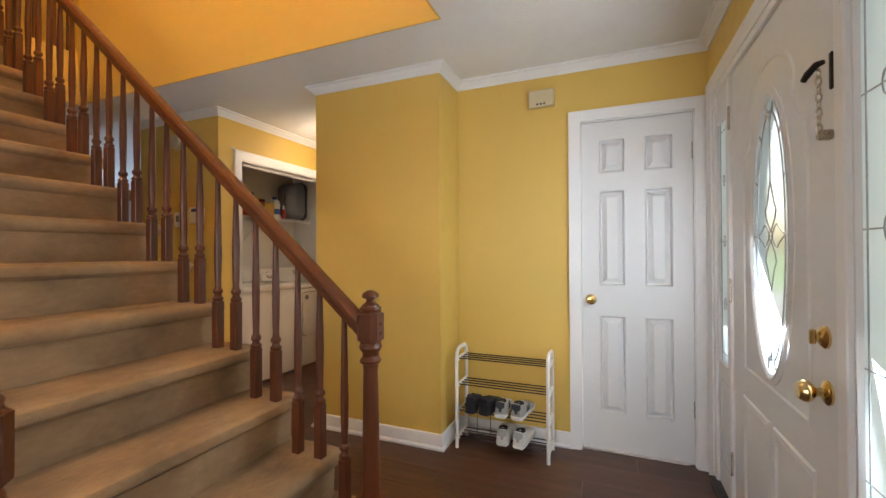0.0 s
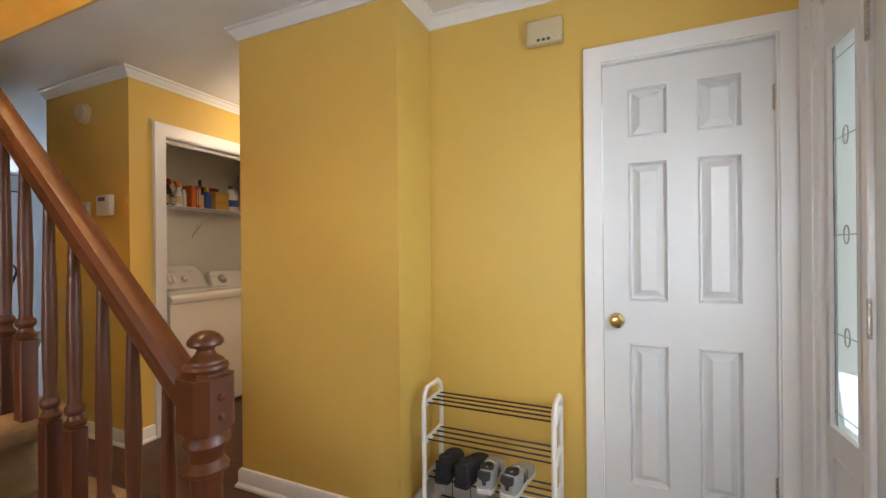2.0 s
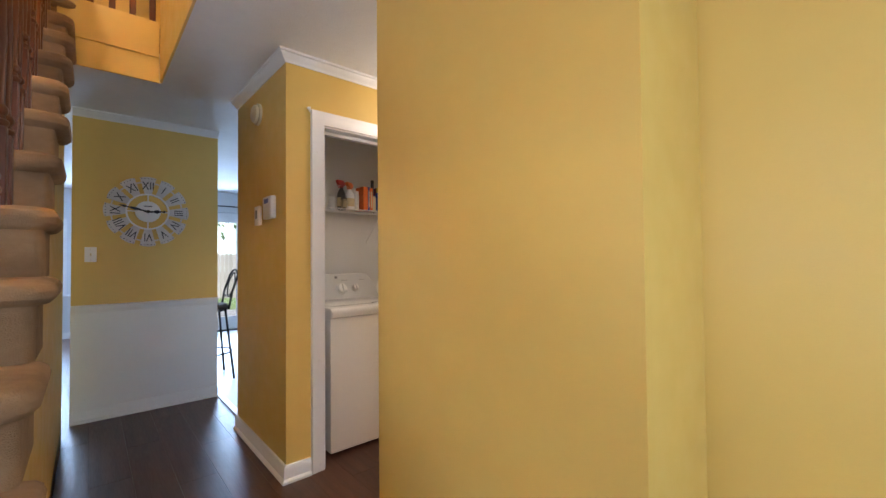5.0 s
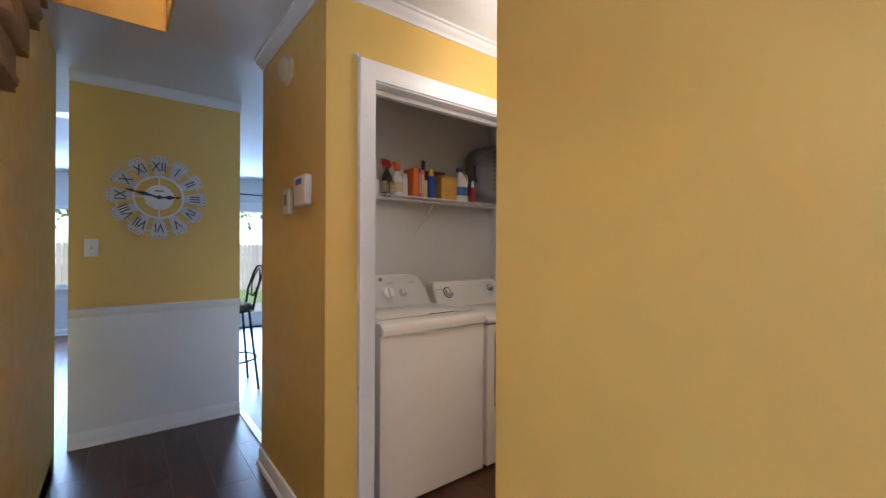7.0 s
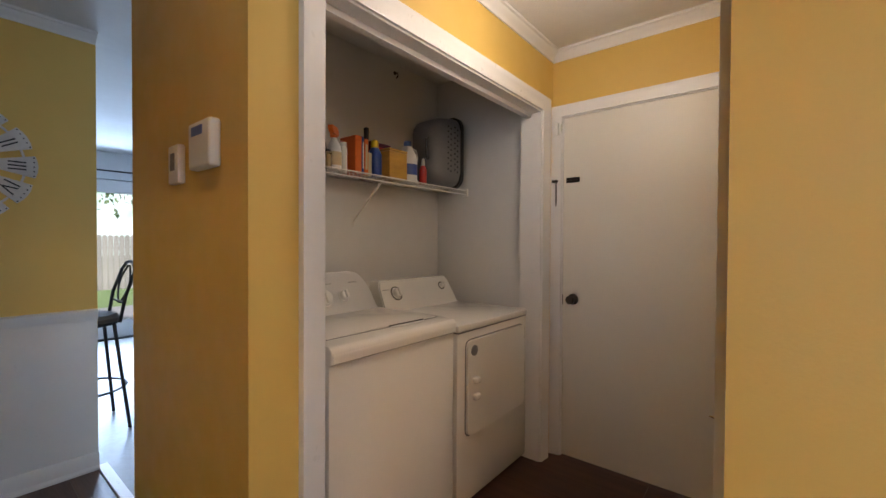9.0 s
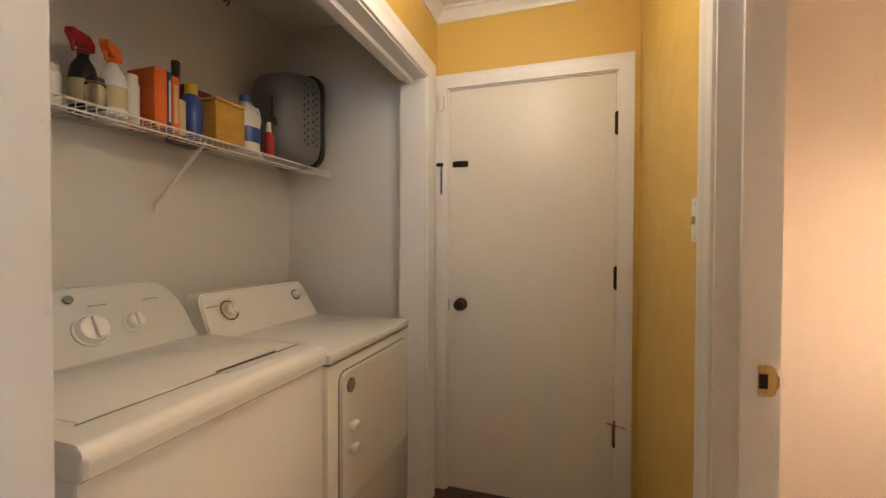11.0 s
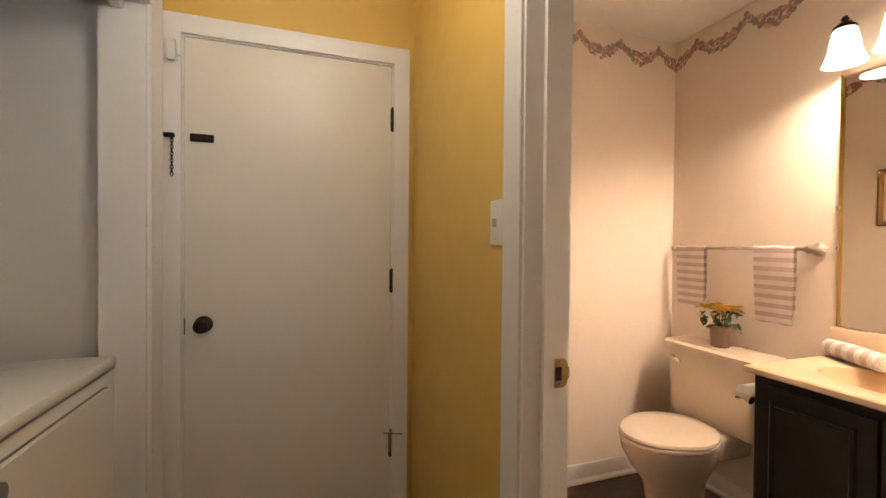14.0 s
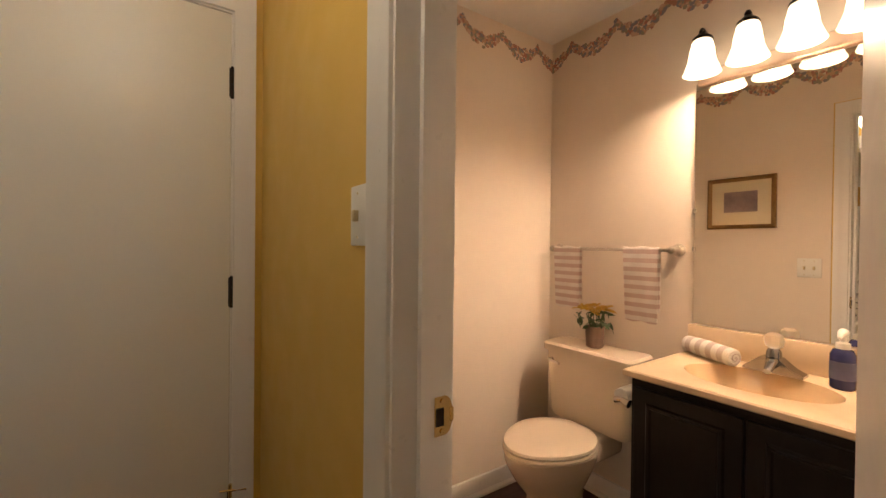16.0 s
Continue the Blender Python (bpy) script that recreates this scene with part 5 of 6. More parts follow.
TOWEL = striped("striped_towel", (0.76, 0.70, 0.66), (0.54, 0.40, 0.36), "Z", 0.020)
ROLLED = striped("striped_rolled_towel", (0.74, 0.71, 0.67), (0.50, 0.43, 0.41), "X", 0.026)
roll = thing("rolled_towel", (-0.300, 3.39, 0.832), "rolled white and grey striped hand towel", "towel", 64)
bm = tube([(-0.115, 0, 0.034), (-0.108, 0, 0.034), (0.0, 0, 0.036), (0.108, 0, 0.034), (0.115, 0, 0.034)], [0.026, 0.032, 0.034, 0.033, 0.026], 20)
part("roll", bm, ROLLED, roll)
spiral = [(-0.1165, 0.0035 * k * math.cos(k * 0.7) * 0.42, 0.034 + 0.0035 * k * math.sin(k * 0.7) * 0.42) for k in range(18)]
part("fold", tube(spiral, 0.0022, 5), ROLLED, roll)

toilet = thing("toilet", (-0.215, 3.885, 0.0), "bone coloured toilet with closed lid", "toilet")


def egg(cx, front, back, half, count=36):
    """An elongated seat outline: front and back reach from cx along x."""
    return [(cx + (back if math.cos(a) > 0 else front) * math.cos(a), half * math.sin(a) * (1 - 0.10 * max(0, -math.cos(a)))) for a in [2 * math.pi * k / count for k in range(count)]]


def loft(levels, cap=True):
    bm = bmesh.new()
    rings = [[bm.verts.new((x, y, z)) for x, y in outline] for z, outline in levels]
    for a, b in zip(rings, rings[1:]):
        for k in range(len(a)):
            j = (k + 1) % len(a)
            bm.faces.new((a[k], a[j], b[j], b[k]))
    if cap:
        bm.faces.new(rings[-1])
        bm.faces.new(rings[0][::-1])
    bmesh.ops.recalc_face_normals(bm, faces=bm.faces)
    return bm


part("bowl", loft([(0.0, egg(-0.36, 0.20, 0.14, 0.105)), (0.03, egg(-0.36, 0.20, 0.14, 0.105)), (0.10, egg(-0.36, 0.165, 0.13, 0.090)), (0.20, egg(-0.37, 0.175, 0.14, 0.105)), (0.28, egg(-0.39, 0.22, 0.18, 0.150)), (0.345, egg(-0.40, 0.245, 0.20, 0.178)), (0.385, egg(-0.40, 0.250, 0.20, 0.182)), (0.392, egg(-0.40, 0.244, 0.20, 0.178))]), PORCELAIN, toilet)
part("shelf", box(-0.24, -0.02, -0.11, 0.11, 0.28, 0.405, 0.03, 3), PORCELAIN, toilet)
part("seat", loft([(0.393, egg(-0.40, 0.250, 0.19, 0.184)), (0.398, egg(-0.40, 0.256, 0.19, 0.188)), (0.408, egg(-0.40, 0.254, 0.19, 0.186))]), PORCELAIN, toilet)
part("lid", loft([(0.410, egg(-0.40, 0.246, 0.19, 0.180)), (0.416, egg(-0.40, 0.252, 0.19, 0.185)), (0.426, egg(-0.40, 0.248, 0.19, 0.182)), (0.434, egg(-0.40, 0.225, 0.175, 0.160)), (0.438, egg(-0.40, 0.15, 0.12, 0.10))]), PORCELAIN, toilet)
tank = part("tank", loft([(0.406, rounded_rect(-0.170, -0.012, -0.205, 0.205, 0.03)), (0.44, rounded_rect(-0.182, -0.010, -0.215, 0.215, 0.03)), (0.735, rounded_rect(-0.190, -0.008, -0.232, 0.232, 0.03))]), PORCELAIN, toilet)
part("tank_lid", loft([(0.736, rounded_rect(-0.202, -0.004, -0.242, 0.242, 0.025)), (0.765, rounded_rect(-0.204, -0.004, -0.244, 0.244, 0.025)), (0.776, rounded_rect(-0.194, -0.010, -0.236, 0.236, 0.025))]), PORCELAIN, tank)
part("flush_lever", tube([(-0.192, 0.185, 0.69), (-0.208, 0.185, 0.69), (-0.212, 0.165, 0.688), (-0.212, 0.125, 0.682)], [0.012, 0.010, 0.006, 0.007], 10), CHROME, tank, "chrome flush lever")

pot = thing("flower_pot", (-0.315, 3.888, 0.7765), "small ribbed brown pot of yellow flowers", "potted plant")
pot.scale = (1.35, 1.35, 1.35)
part("pot", lathe([(0.026, 0), (0.030, 0.004), (0.033, 0.070), (0.033, 0.075), (0.028, 0.075), (0.027, 0.062), (0, 0.060)], 18), POTM, pot)
rnd = random.Random(4)
leaves, flowers = bmesh.new(), bmesh.new()
for k in range(46):
    a, r, z = rnd.uniform(0, 6.28), rnd.uniform(0.01, 0.072), rnd.uniform(0.072, 0.125)
    m = Matrix.Translation((r * math.cos(a), r * math.sin(a), z)) @ pose(0, 0, 0, rnd.uniform(-60, 60), rnd.uniform(-60, 60), rnd.uniform(0, 360))
    leaf = bmesh.new()
    vs = [leaf.verts.new(p) for p in ((-0.016, 0, 0), (-0.004, 0.006, 0.003), (0.010, 0.005, 0.003), (0.018, 0, 0), (0.010, -0.005, 0.003), (-0.004, -0.006, 0.003))]
    leaf.faces.new(vs)
    fuse(leaves, leaf, m)
for k in range(15):
    a, r = k * 2.4, 0.012 * math.sqrt(k)
    m = Matrix.Translation((r * math.cos(a) * 1.3, r * math.sin(a) * 1.3, 0.142 - 0.25 * r + rnd.uniform(-0.008, 0.008))) @ pose(0, 0, 0, rnd.uniform(-35, 35), rnd.uniform(-35, 35), 0)
    fl = bmesh.new()
    for j in range(7):
        b = 2 * math.pi * j / 7
        vs = [fl.verts.new(p) for p in ((0, 0, 0), (0.019 * math.cos(b - 0.35), 0.019 * math.sin(b - 0.35), 0.007), (0.024 * math.cos(b), 0.024 * math.sin(b), 0.003), (0.019 * math.cos(b + 0.35), 0.019 * math.sin(b + 0.35), 0.007))]
        fl.faces.new(vs)
    lathe([(0.005, 0), (0.004, 0.005), (0, 0.006)], 8, into=fl)
    fuse(flowers, fl, m)
part("leaves", leaves, LEAFM, pot)
part("flowers", flowers, PETAL, pot, "yellow blossoms")
bm = bmesh.new()
for k in range(8):
    a = k * 0.8
    tube([(0.01 * math.cos(a), 0.01 * math.sin(a), 0.058), (0.03 * math.cos(a), 0.03 * math.sin(a), 0.12)], 0.0015, 4, into=bm)
part("stems", bm, LEAFM, pot)

bar = thing("towel_bar", (-0.20, 3.87, 1.25), "brushed nickel towel bar on the powder room wall", "towel bar")
part("rod", tube([(-0.065, -0.31, 0), (-0.065, 0.325, 0)], 0.008, 12), NICKEL, bar)
for y in (-0.315, 0.325):
    p = part("post", lathe([(0.028, 0), (0.028, 0.008), (0.018, 0.016), (0.011, 0.030), (0.011, 0.05), (0.017, 0.058), (0.017, 0.072), (0.008, 0.080), (0, 0.081)], 18), NICKEL, bar)
    p.matrix_basis = Matrix.Translation((0, y, 0)) @ facing((-1, 0, 0))


def hand_towel(y, wide, drop, turn):
    t = thing("hand_towel", (-0.265, y, 1.262), "small white and mauve striped towel hung over the bar", "towel", turn, "towels on the bar")
    bm = bmesh.new()
    cols, rows = 9, []
    path = [(-0.012, -drop), (-0.014, -drop * 0.66), (-0.013, -drop * 0.33), (-0.012, -0.02), (-0.008, -0.003), (0.0, 0.001), (0.008, -0.003), (0.012, -0.02), (0.013, -drop * 0.4), (0.014, -drop * 0.86)]
    for x, z in path:
        rows.append([bm.verts.new((x + 0.003 * math.sin(c * 1.9) * min(1, -z * 8), -wide / 2 + wide * c / (cols - 1) * (1 - 0.10 * max(0, -z) / drop), z - 0.004 * math.sin(c * 1.3))) for c in range(cols)])
    for a, b in zip(rows, rows[1:]):
        for c in range(cols - 1):
            bm.faces.new((a[c], a[c + 1], b[c + 1], b[c]))
    bmesh.ops.recalc_face_normals(bm, faces=bm.faces)
    bmesh.ops.solidify(bm, geom=bm.faces[:], thickness=0.004)
    part("cloth", bm, TOWEL, t)
    return t


hand_towel(4.095, 0.165, 0.32, 0)
hand_towel(3.690, 0.165, 0.335, 0)

mir = thing("wall_mirror", (-0.20, 3.15, 0.945), "large frameless mirror above the vanity", "mirror")
part("glass", box(-0.0055, -0.0005, -0.345, 0.345, 0.0, 1.0, 0.0015, 1), MIRROR, mir)
for z in (0.30, 0.46):
    part("clip", box(-0.010, -0.005, 0.338, 0.350, z, z + 0.02, 0.002, 1), CHROME, mir)

PLATE = mat("pale_copper", (0.62, 0.46, 0.35), 0.4, 0.4, spread=0.04, scale=20)
lb = thing("vanity_light", (-0.20, 3.198, 1.955), "four-lamp vanity light with lit alabaster glass shades", "vanity light")
part("back_plate", box(-0.028, 0.0, -0.285, 0.285, -0.030, 0.030, 0.010, 3), PLATE, lb, "pale copper coloured plate")
for k, y in enumerate((0.225, 0.075, -0.075, -0.225)):
    part("arm", tube([(-0.02, y, 0.0), (-0.06, y, 0.02), (-0.075, y, 0.10), (-0.10, y, 0.150), (-0.125, y, 0.135)], 0.007, 8), NICKEL, lb)
    part("cap", lathe([(0.036, 0.108), (0.034, 0.118), (0.020, 0.130), (0.010, 0.138), (0.012, 0.146), (0.007, 0.156), (0, 0.158)], 16, (-0.125, y, 0)), BRONZE, lb, "dark fitter cap")
    s = part("shade", lathe([(0.030, 0.112), (0.036, 0.100), (0.042, 0.070), (0.048, 0.030), (0.058, 0.0), (0.066, -0.018), (0.062, -0.018), (0.054, 0.002), (0.044, 0.032), (0.038, 0.070), (0.030, 0.104)], 24, (-0.125, y, 0)), ALABASTER, lb, "lit alabaster glass shade")
    part("bulb", lathe([(0, 0.012), (0.016, 0.015), (0.024, 0.028), (0.022, 0.044), (0.012, 0.062), (0.012, 0.095)], 14, (-0.125, y, 0.012)), BULB, s)

holder = thing("paper_holder", (-0.60, 3.4955, 0.70), "chrome toilet paper holder on the vanity side", "paper holder")
for x in (-0.07, 0.07):
    part("bracket", tube([(x, 0, 0), (x, 0.03, 0.006), (x, 0.055, 0.0)], [0.016, 0.010, 0.012], 12), CHROME, holder)
part("roll", lathe([(0.026, -0.052), (0.028, -0.05), (0.028, 0.05), (0.026, 0.052)], 24, (0, 0.045, 0.012), pose(0, 0, 0, 0, 90, 0)), PLASTIC, holder, "white paper roll")

pic = thing("picture", (-1.609, 3.822, 1.57), "gold framed landscape print with cream mat", "picture")
pic.matrix_basis = Matrix.Translation((-1.609, 3.822, 1.57)) @ facing((1, 0, 0))
part("frame", sweep([(-0.200, -0.175, 0), (-0.200, 0.175, 0), (0.200, 0.175, 0), (0.200, -0.175, 0)], [(0, 0), (0, 0.016), (0.010, 0.022), (0.022, 0.014), (0.028, 0.010), (0.028, 0)], (0, 0, 1), True), GOLD, pic)
part("mat_board", box(-0.174, 0.174, -0.149, 0.149, 0.001, 0.007), MATBOARD, pic)
part("print", box(-0.098, 0.098, -0.062, 0.078, 0.0075, 0.0085), PRINT, pic)

# wallpaper border: a hanging garland of small flowers along the top of the walls
BORDER = mat("garland_print", (0.36, 0.20, 0.16), 0.7, spread=0.1)
nt = BORDER.node_tree
geo, pick = nt.nodes.new("ShaderNodeNewGeometry"), nt.nodes.new("ShaderNodeValToRGB")
nt.links.new(geo.outputs["Random Per Island"], pick.inputs[0])
tones = ((0.0, (0.42, 0.20, 0.16)), (0.22, (0.24, 0.23, 0.27)), (0.42, (0.58, 0.40, 0.31)), (0.60, (0.30, 0.28, 0.22)), (0.80, (0.52, 0.34, 0.24)))
pick.color_ramp.interpolation = "CONSTANT"
while len(pick.color_ramp.elements) < len(tones):
    pick.color_ramp.elements.new(0.5)
for e, (at, c) in zip(pick.color_ramp.elements, tones):
    e.position, e.color = at, (*c, 1)
nt.links.new(pick.outputs[0], nt.nodes["Principled BSDF"].inputs["Base Color"])


def garland(name, start, way, length, n, phase):
    bm = bmesh.new()
    rnd = random.Random(len(name))
    start, way, n = Vector(start), Vector(way), Vector(n)
    s = 0.0
    while s < length:
        f = ((s + phase) / 0.265) % 1.0
        sag = -0.068 * math.sin(math.pi * f) ** 0.8
        thick = 0.010 + 0.026 * math.sin(math.pi * f)
        if f < 0.04 or f > 0.96:
            thick = 0.024
        for _ in range(3):
            p = start + way * (s + rnd.uniform(-0.004, 0.004)) + Vector((0, 0, sag + rnd.uniform(-thick, thick))) + n * rnd.uniform(0.0006, 0.0022)
            r = rnd.uniform(0.006, 0.0115)
            bm.faces.new([bm.verts.new(p + way * (r * math.cos(a)) + Vector((0, 0, r * math.sin(a)))) for a in [2 * math.pi * j / 6 for j in range(6)]])
        s += 0.0045
    return tagged(solid(name, bm, BORDER, "scalloped flower garland wallpaper border", "wallpaper border"), kind="stuff")


garland("trim_border_north", (-1.609, 4.27, 2.362), (1, 0, 0), 1.409, (0, -1, 0), 0.04)
garland("trim_border_east", (-0.20, 4.27, 2.362), (0, -1, 0), 1.49, (-1, 0, 0), 0.130)
garland("trim_border_west", (-1.609, 2.49, 2.362), (0, 1, 0), 1.78, (1, 0, 0), 0.0)

# ---- foyer: shoe rack and shoes ----
RACKROD = mat("dark_metal_rod", (0.03, 0.025, 0.025), 0.35, 0.6, spread=0.1)
rack = thing("shoe_rack", (-0.365, 2.482, 0.0), "white plastic shoe rack with dark metal rods", "shoe rack")
for x in (-0.285, 0.280):
    bm = tube([(x, -0.095, 0.0), (x, -0.095, 0.565), (x, -0.085, 0.600), (x, -0.060, 0.620), (x, 0.060, 0.620), (x, 0.085, 0.600), (x, 0.095, 0.565), (x, 0.095, 0.0)], 0.011, 10)
    side = part("side_frame", bm, PLASTIC, rack)
    for z in (0.058, 0.223, 0.388, 0.553):
        part("crossbar", box(x - 0.009, x + 0.009, -0.09, 0.09, z - 0.012, z + 0.012, 0.004, 1), PLASTIC, side)
for z in (0.063, 0.228, 0.393, 0.558):
    for y in (-0.070, -0.023, 0.024, 0.071):
        part("rod", tube([(-0.285, y, z), (0.280, y, z)], 0.004, 8), RACKROD, rack)

SHOEGREY = mat("grey_knit", (0.40, 0.40, 0.38), 0.85, spread=0.1, scale=20, bump=0.6, bump_scale=300)
SHOEWHITE = mat("white_leather", (0.66, 0.65, 0.62), 0.5, spread=0.05, scale=20)
SOLEWHITE = mat("white_rubber", (0.70, 0.69, 0.66), 0.6, spread=0.05, scale=20)
SHOEBLACK = mat("black_fabric", (0.012, 0.013, 0.018), 0.8, spread=0.15, scale=20, bump=0.4, bump_scale=300)
LINING = mat("dark_lining", (0.02, 0.02, 0.022), 0.9, spread=0.1)
LAST = [(0.0, 0.024, 0.088), (0.012, 0.033, 0.098), (0.05, 0.037, 0.090), (0.09, 0.036, 0.082), (0.125, 0.038, 0.078), (0.165, 0.043, 0.064), (0.21, 0.046, 0.050), (0.245, 0.041, 0.040), (0.268, 0.028, 0.032), (0.276, 0.010, 0.026)]


def shoe(place, turn, upper, sole, label, trim, stripes=True, tilt=0.0, flat=1.0):
    s = thing("shoe", place, label, "shoe", group="shoes on the rack")
    s.matrix_basis = pose(*place, tilt, 0, turn)
    bm = bmesh.new()
    rings = []
    for y, w, h in LAST:
        rings.append([bm.verts.new((w * (1 if math.cos(a) > 0 else -1) * abs(math.cos(a)) ** 0.6, y, 0.020 + (h * flat - 0.020) * math.sin(a) ** 0.75)) for a in [math.pi * k / 12 for k in range(13)]])
    for a, b in zip(rings, rings[1:]):
        for k in range(12):
            bm.faces.new((a[k], a[k + 1], b[k + 1], b[k]))
        bm.faces.new((a[12], a[0], b[0], b[12]))
    bm.faces.new(rings[0])
    bm.faces.new(rings[-1][::-1])
    bmesh.ops.recalc_face_normals(bm, faces=bm.faces)
    up = part("upper", bm, upper, s)
    outline = [(w + 0.004, y) for y, w, h in LAST] + [(-w - 0.004, y) for y, w, h in LAST[::-1]]
    outline[0], outline[-1] = (outline[0][0], -0.006), (outline[-1][0], -0.006)
    bm = prism(outline, 0.0, 0.028, "z")
    bmesh.ops.bevel(bm, geom=[e for e in bm.edges if abs(e.verts[0].co.z - e.verts[1].co.z) < 1e-6], offset=0.006, segments=2, affect="EDGES")
    part("sole", bm, sole, s)
    bm = lathe([(0.028, 0), (0.027, 0.010), (0.020, 0.011), (0.014, 0.006), (0, 0.004)], 20)
    collar = part("collar", bm, LINING, s, "dark padded opening")
    collar.matrix_basis = pose(0, 0.058, 0.083 * flat, -9, 0, 0) @ Matrix.Diagonal((1.0, 1.65, 1.0, 1))
    part("heel_tab", prism([(-0.027, 0.094 * flat), (-0.025, 0.066 * flat), (-0.009, 0.058 * flat), (-0.007, 0.040 * flat), (0.007, 0.040 * flat), (0.009, 0.058 * flat), (0.025, 0.066 * flat), (0.027, 0.094 * flat)], -0.005, 0.008, "y"), trim, s)
    bm = bmesh.new()
    for k in range(5):
        y = 0.118 + 0.018 * k
        z = (0.083 - 0.010 * k) * flat
        tube([(-0.024, y, z - 0.010), (0, y + 0.002, z + 0.001), (0.024, y, z - 0.010)], 0.0028, 5, into=bm)
    part("laces", bm, sole if stripes else upper, s)
    if stripes:
        for side in (-1, 1):
            bm = bmesh.new()
            for k in range(3):
                y = 0.095 + 0.020 * k
                tube([(side * 0.0395, y, 0.030), (side * 0.0375, y + 0.010, 0.048), (side * 0.031, y + 0.018, 0.062)], 0.0035, 5, into=bm)
            part("stripes", bm, trim, up)
    return s


Z3, Z4 = 0.2325, 0.0675
GREYTRIM = mat("charcoal_trim", (0.04, 0.04, 0.05), 0.7, spread=0.1)
shoe((-0.365, 2.365, Z3), 4, SHOEGREY, SOLEWHITE, "grey knit sneaker with white sole, heel outward", GREYTRIM, True, 0)
shoe((-0.268, 2.365, Z3), -6, SHOEGREY, SOLEWHITE, "grey knit sneaker with white sole, heel outward", GREYTRIM, True, 0)
shoe((-0.355, 2.365, Z4), 5, SHOEWHITE, SOLEWHITE, "white leather sneaker on the lowest tier", SHOEGREY, False, 0)
shoe((-0.258, 2.365, Z4), -4, SHOEWHITE, SOLEWHITE, "white leather sneaker on the lowest tier", SHOEGREY, False, 0)
for x, turn in ((-0.555, 8), (-0.468, -3)):
    b = shoe((x, 2.365, Z3), turn, SHOEBLACK, SHOEBLACK, "soft black shoe with hanging laces", SHOEBLACK, False, 0, 1.05)
    part("hanging_lace", tube([(0.03, 0.02, 0.06), (0.046, -0.004, 0.03), (0.047, -0.006, -0.04), (0.044, -0.004, -0.10)], 0.0022, 5), SHOEBLACK, b)

# ---- clock on its partition ----
WASHWOOD = mat("whitewashed_wood", (0.68, 0.66, 0.64), 0.7, spread=0.10, scale=6, stretch=(1, 1, 1), second=(0.44, 0.43, 0.41), wear=0.7)
DIALWHITE = mat("dial_white", (0.80, 0.79, 0.77), 0.6, spread=0.04)
INK = mat("dark_ink", (0.02, 0.022, 0.03), 0.6, spread=0.05)


def lettering(body, size, thick=0.0006):
    """Words in the built-in font, as a mesh lying in the x, y plane round its middle."""
    curve = bpy.data.curves.new("words", "FONT")
    curve.body, curve.size, curve.extrude = body, size, thick
    curve.align_x, curve.align_y = "CENTER", "CENTER"
    ob = new("words", curve)
    bpy.context.view_layer.update()
    data = bpy.data.meshes.new_from_object(ob.evaluated_get(bpy.context.evaluated_depsgraph_get()))
    bpy.data.objects.remove(ob)
    bpy.data.curves.remove(curve)
    bm = bmesh.new()
    bm.from_mesh(data)
    bpy.data.meshes.remove(data)
    return bm


clock = thing("wall_clock", (CLOCK_X + 0.001, 1.885, 1.648), "large whitewashed wooden wall clock with roman numerals", "wall clock")
clock.matrix_basis = Matrix.Translation((CLOCK_X + 0.001, 1.885, 1.648)) @ facing((1, 0, 0))
R0, R1 = 0.150, 0.292
for k, numeral in enumerate(("XII", "I", "II", "III", "IV", "V", "VI", "VII", "VIII", "IX", "X", "XI")):
    turn = pose(0, 0, 0, 0, 0, -30 * k)
    a1 = 0.188
    blade = prism([(-0.025, R0), (0.025, R0), (R1 * math.tan(a1), R1 - 0.012), (R1 * math.tan(a1) * 0.5, R1 - 0.003), (0, R1), (-R1 * math.tan(a1) * 0.5, R1 - 0.003), (-R1 * math.tan(a1), R1 - 0.012)], 0.006, 0.016)
    bmesh.ops.transform(blade, matrix=turn, verts=blade.verts)
    b = part("blade", blade, WASHWOOD, clock)
    word = lettering(numeral, 0.086)
    bmesh.ops.transform(word, matrix=turn @ Matrix.Translation((0, 0.212, 0.0172)) @ Matrix.Diagonal((0.82, 1.1, 1, 1)), verts=word.verts)
    part("numeral", word, INK, b)
    dots = bmesh.new()
    for j in range(-2, 3):
        lathe([(0.0035, 0), (0.0035, 0.0006), (0, 0.0006)], 8, (j * 0.023, R1 - 0.016, 0.0161), into=dots)
    bmesh.ops.transform(dots, matrix=turn, verts=dots.verts)
    part("minute_dots", dots, INK, b)
part("backing_ring", sweep([(0.245 * math.cos(a), 0.245 * math.sin(a), 0) for a in [2 * math.pi * k / 48 for k in range(48)]], [(-0.005, 0), (0.005, 0), (0.005, 0.006), (-0.005, 0.006)], (0, 0, 1), True), WASHWOOD, clock)
part("inner_ring", sweep([(0.145 * math.cos(a), 0.145 * math.sin(a), 0) for a in [2 * math.pi * k / 48 for k in range(48)]], [(-0.006, 0), (0.006, 0), (0.006, 0.018), (-0.006, 0.018)], (0, 0, 1), True), DIALWHITE, clock)
part("dial", lathe([(0.088, 0.0), (0.088, 0.014), (0.084, 0.016), (0, 0.016)], 36), DIALWHITE, clock)
for k in range(4):
    bm = box(0.086, 0.142, -0.004, 0.004, 0.004, 0.012)
    bmesh.ops.transform(bm, matrix=pose(0, 0, 0, 0, 0, 90 * k), verts=bm.verts)
    part("spoke", bm, DIALWHITE, clock)
part("maker_mark", box(-0.028, 0.028, 0.040, 0.050, 0.016, 0.0166), MIDGREY, clock, "small grey printed line")


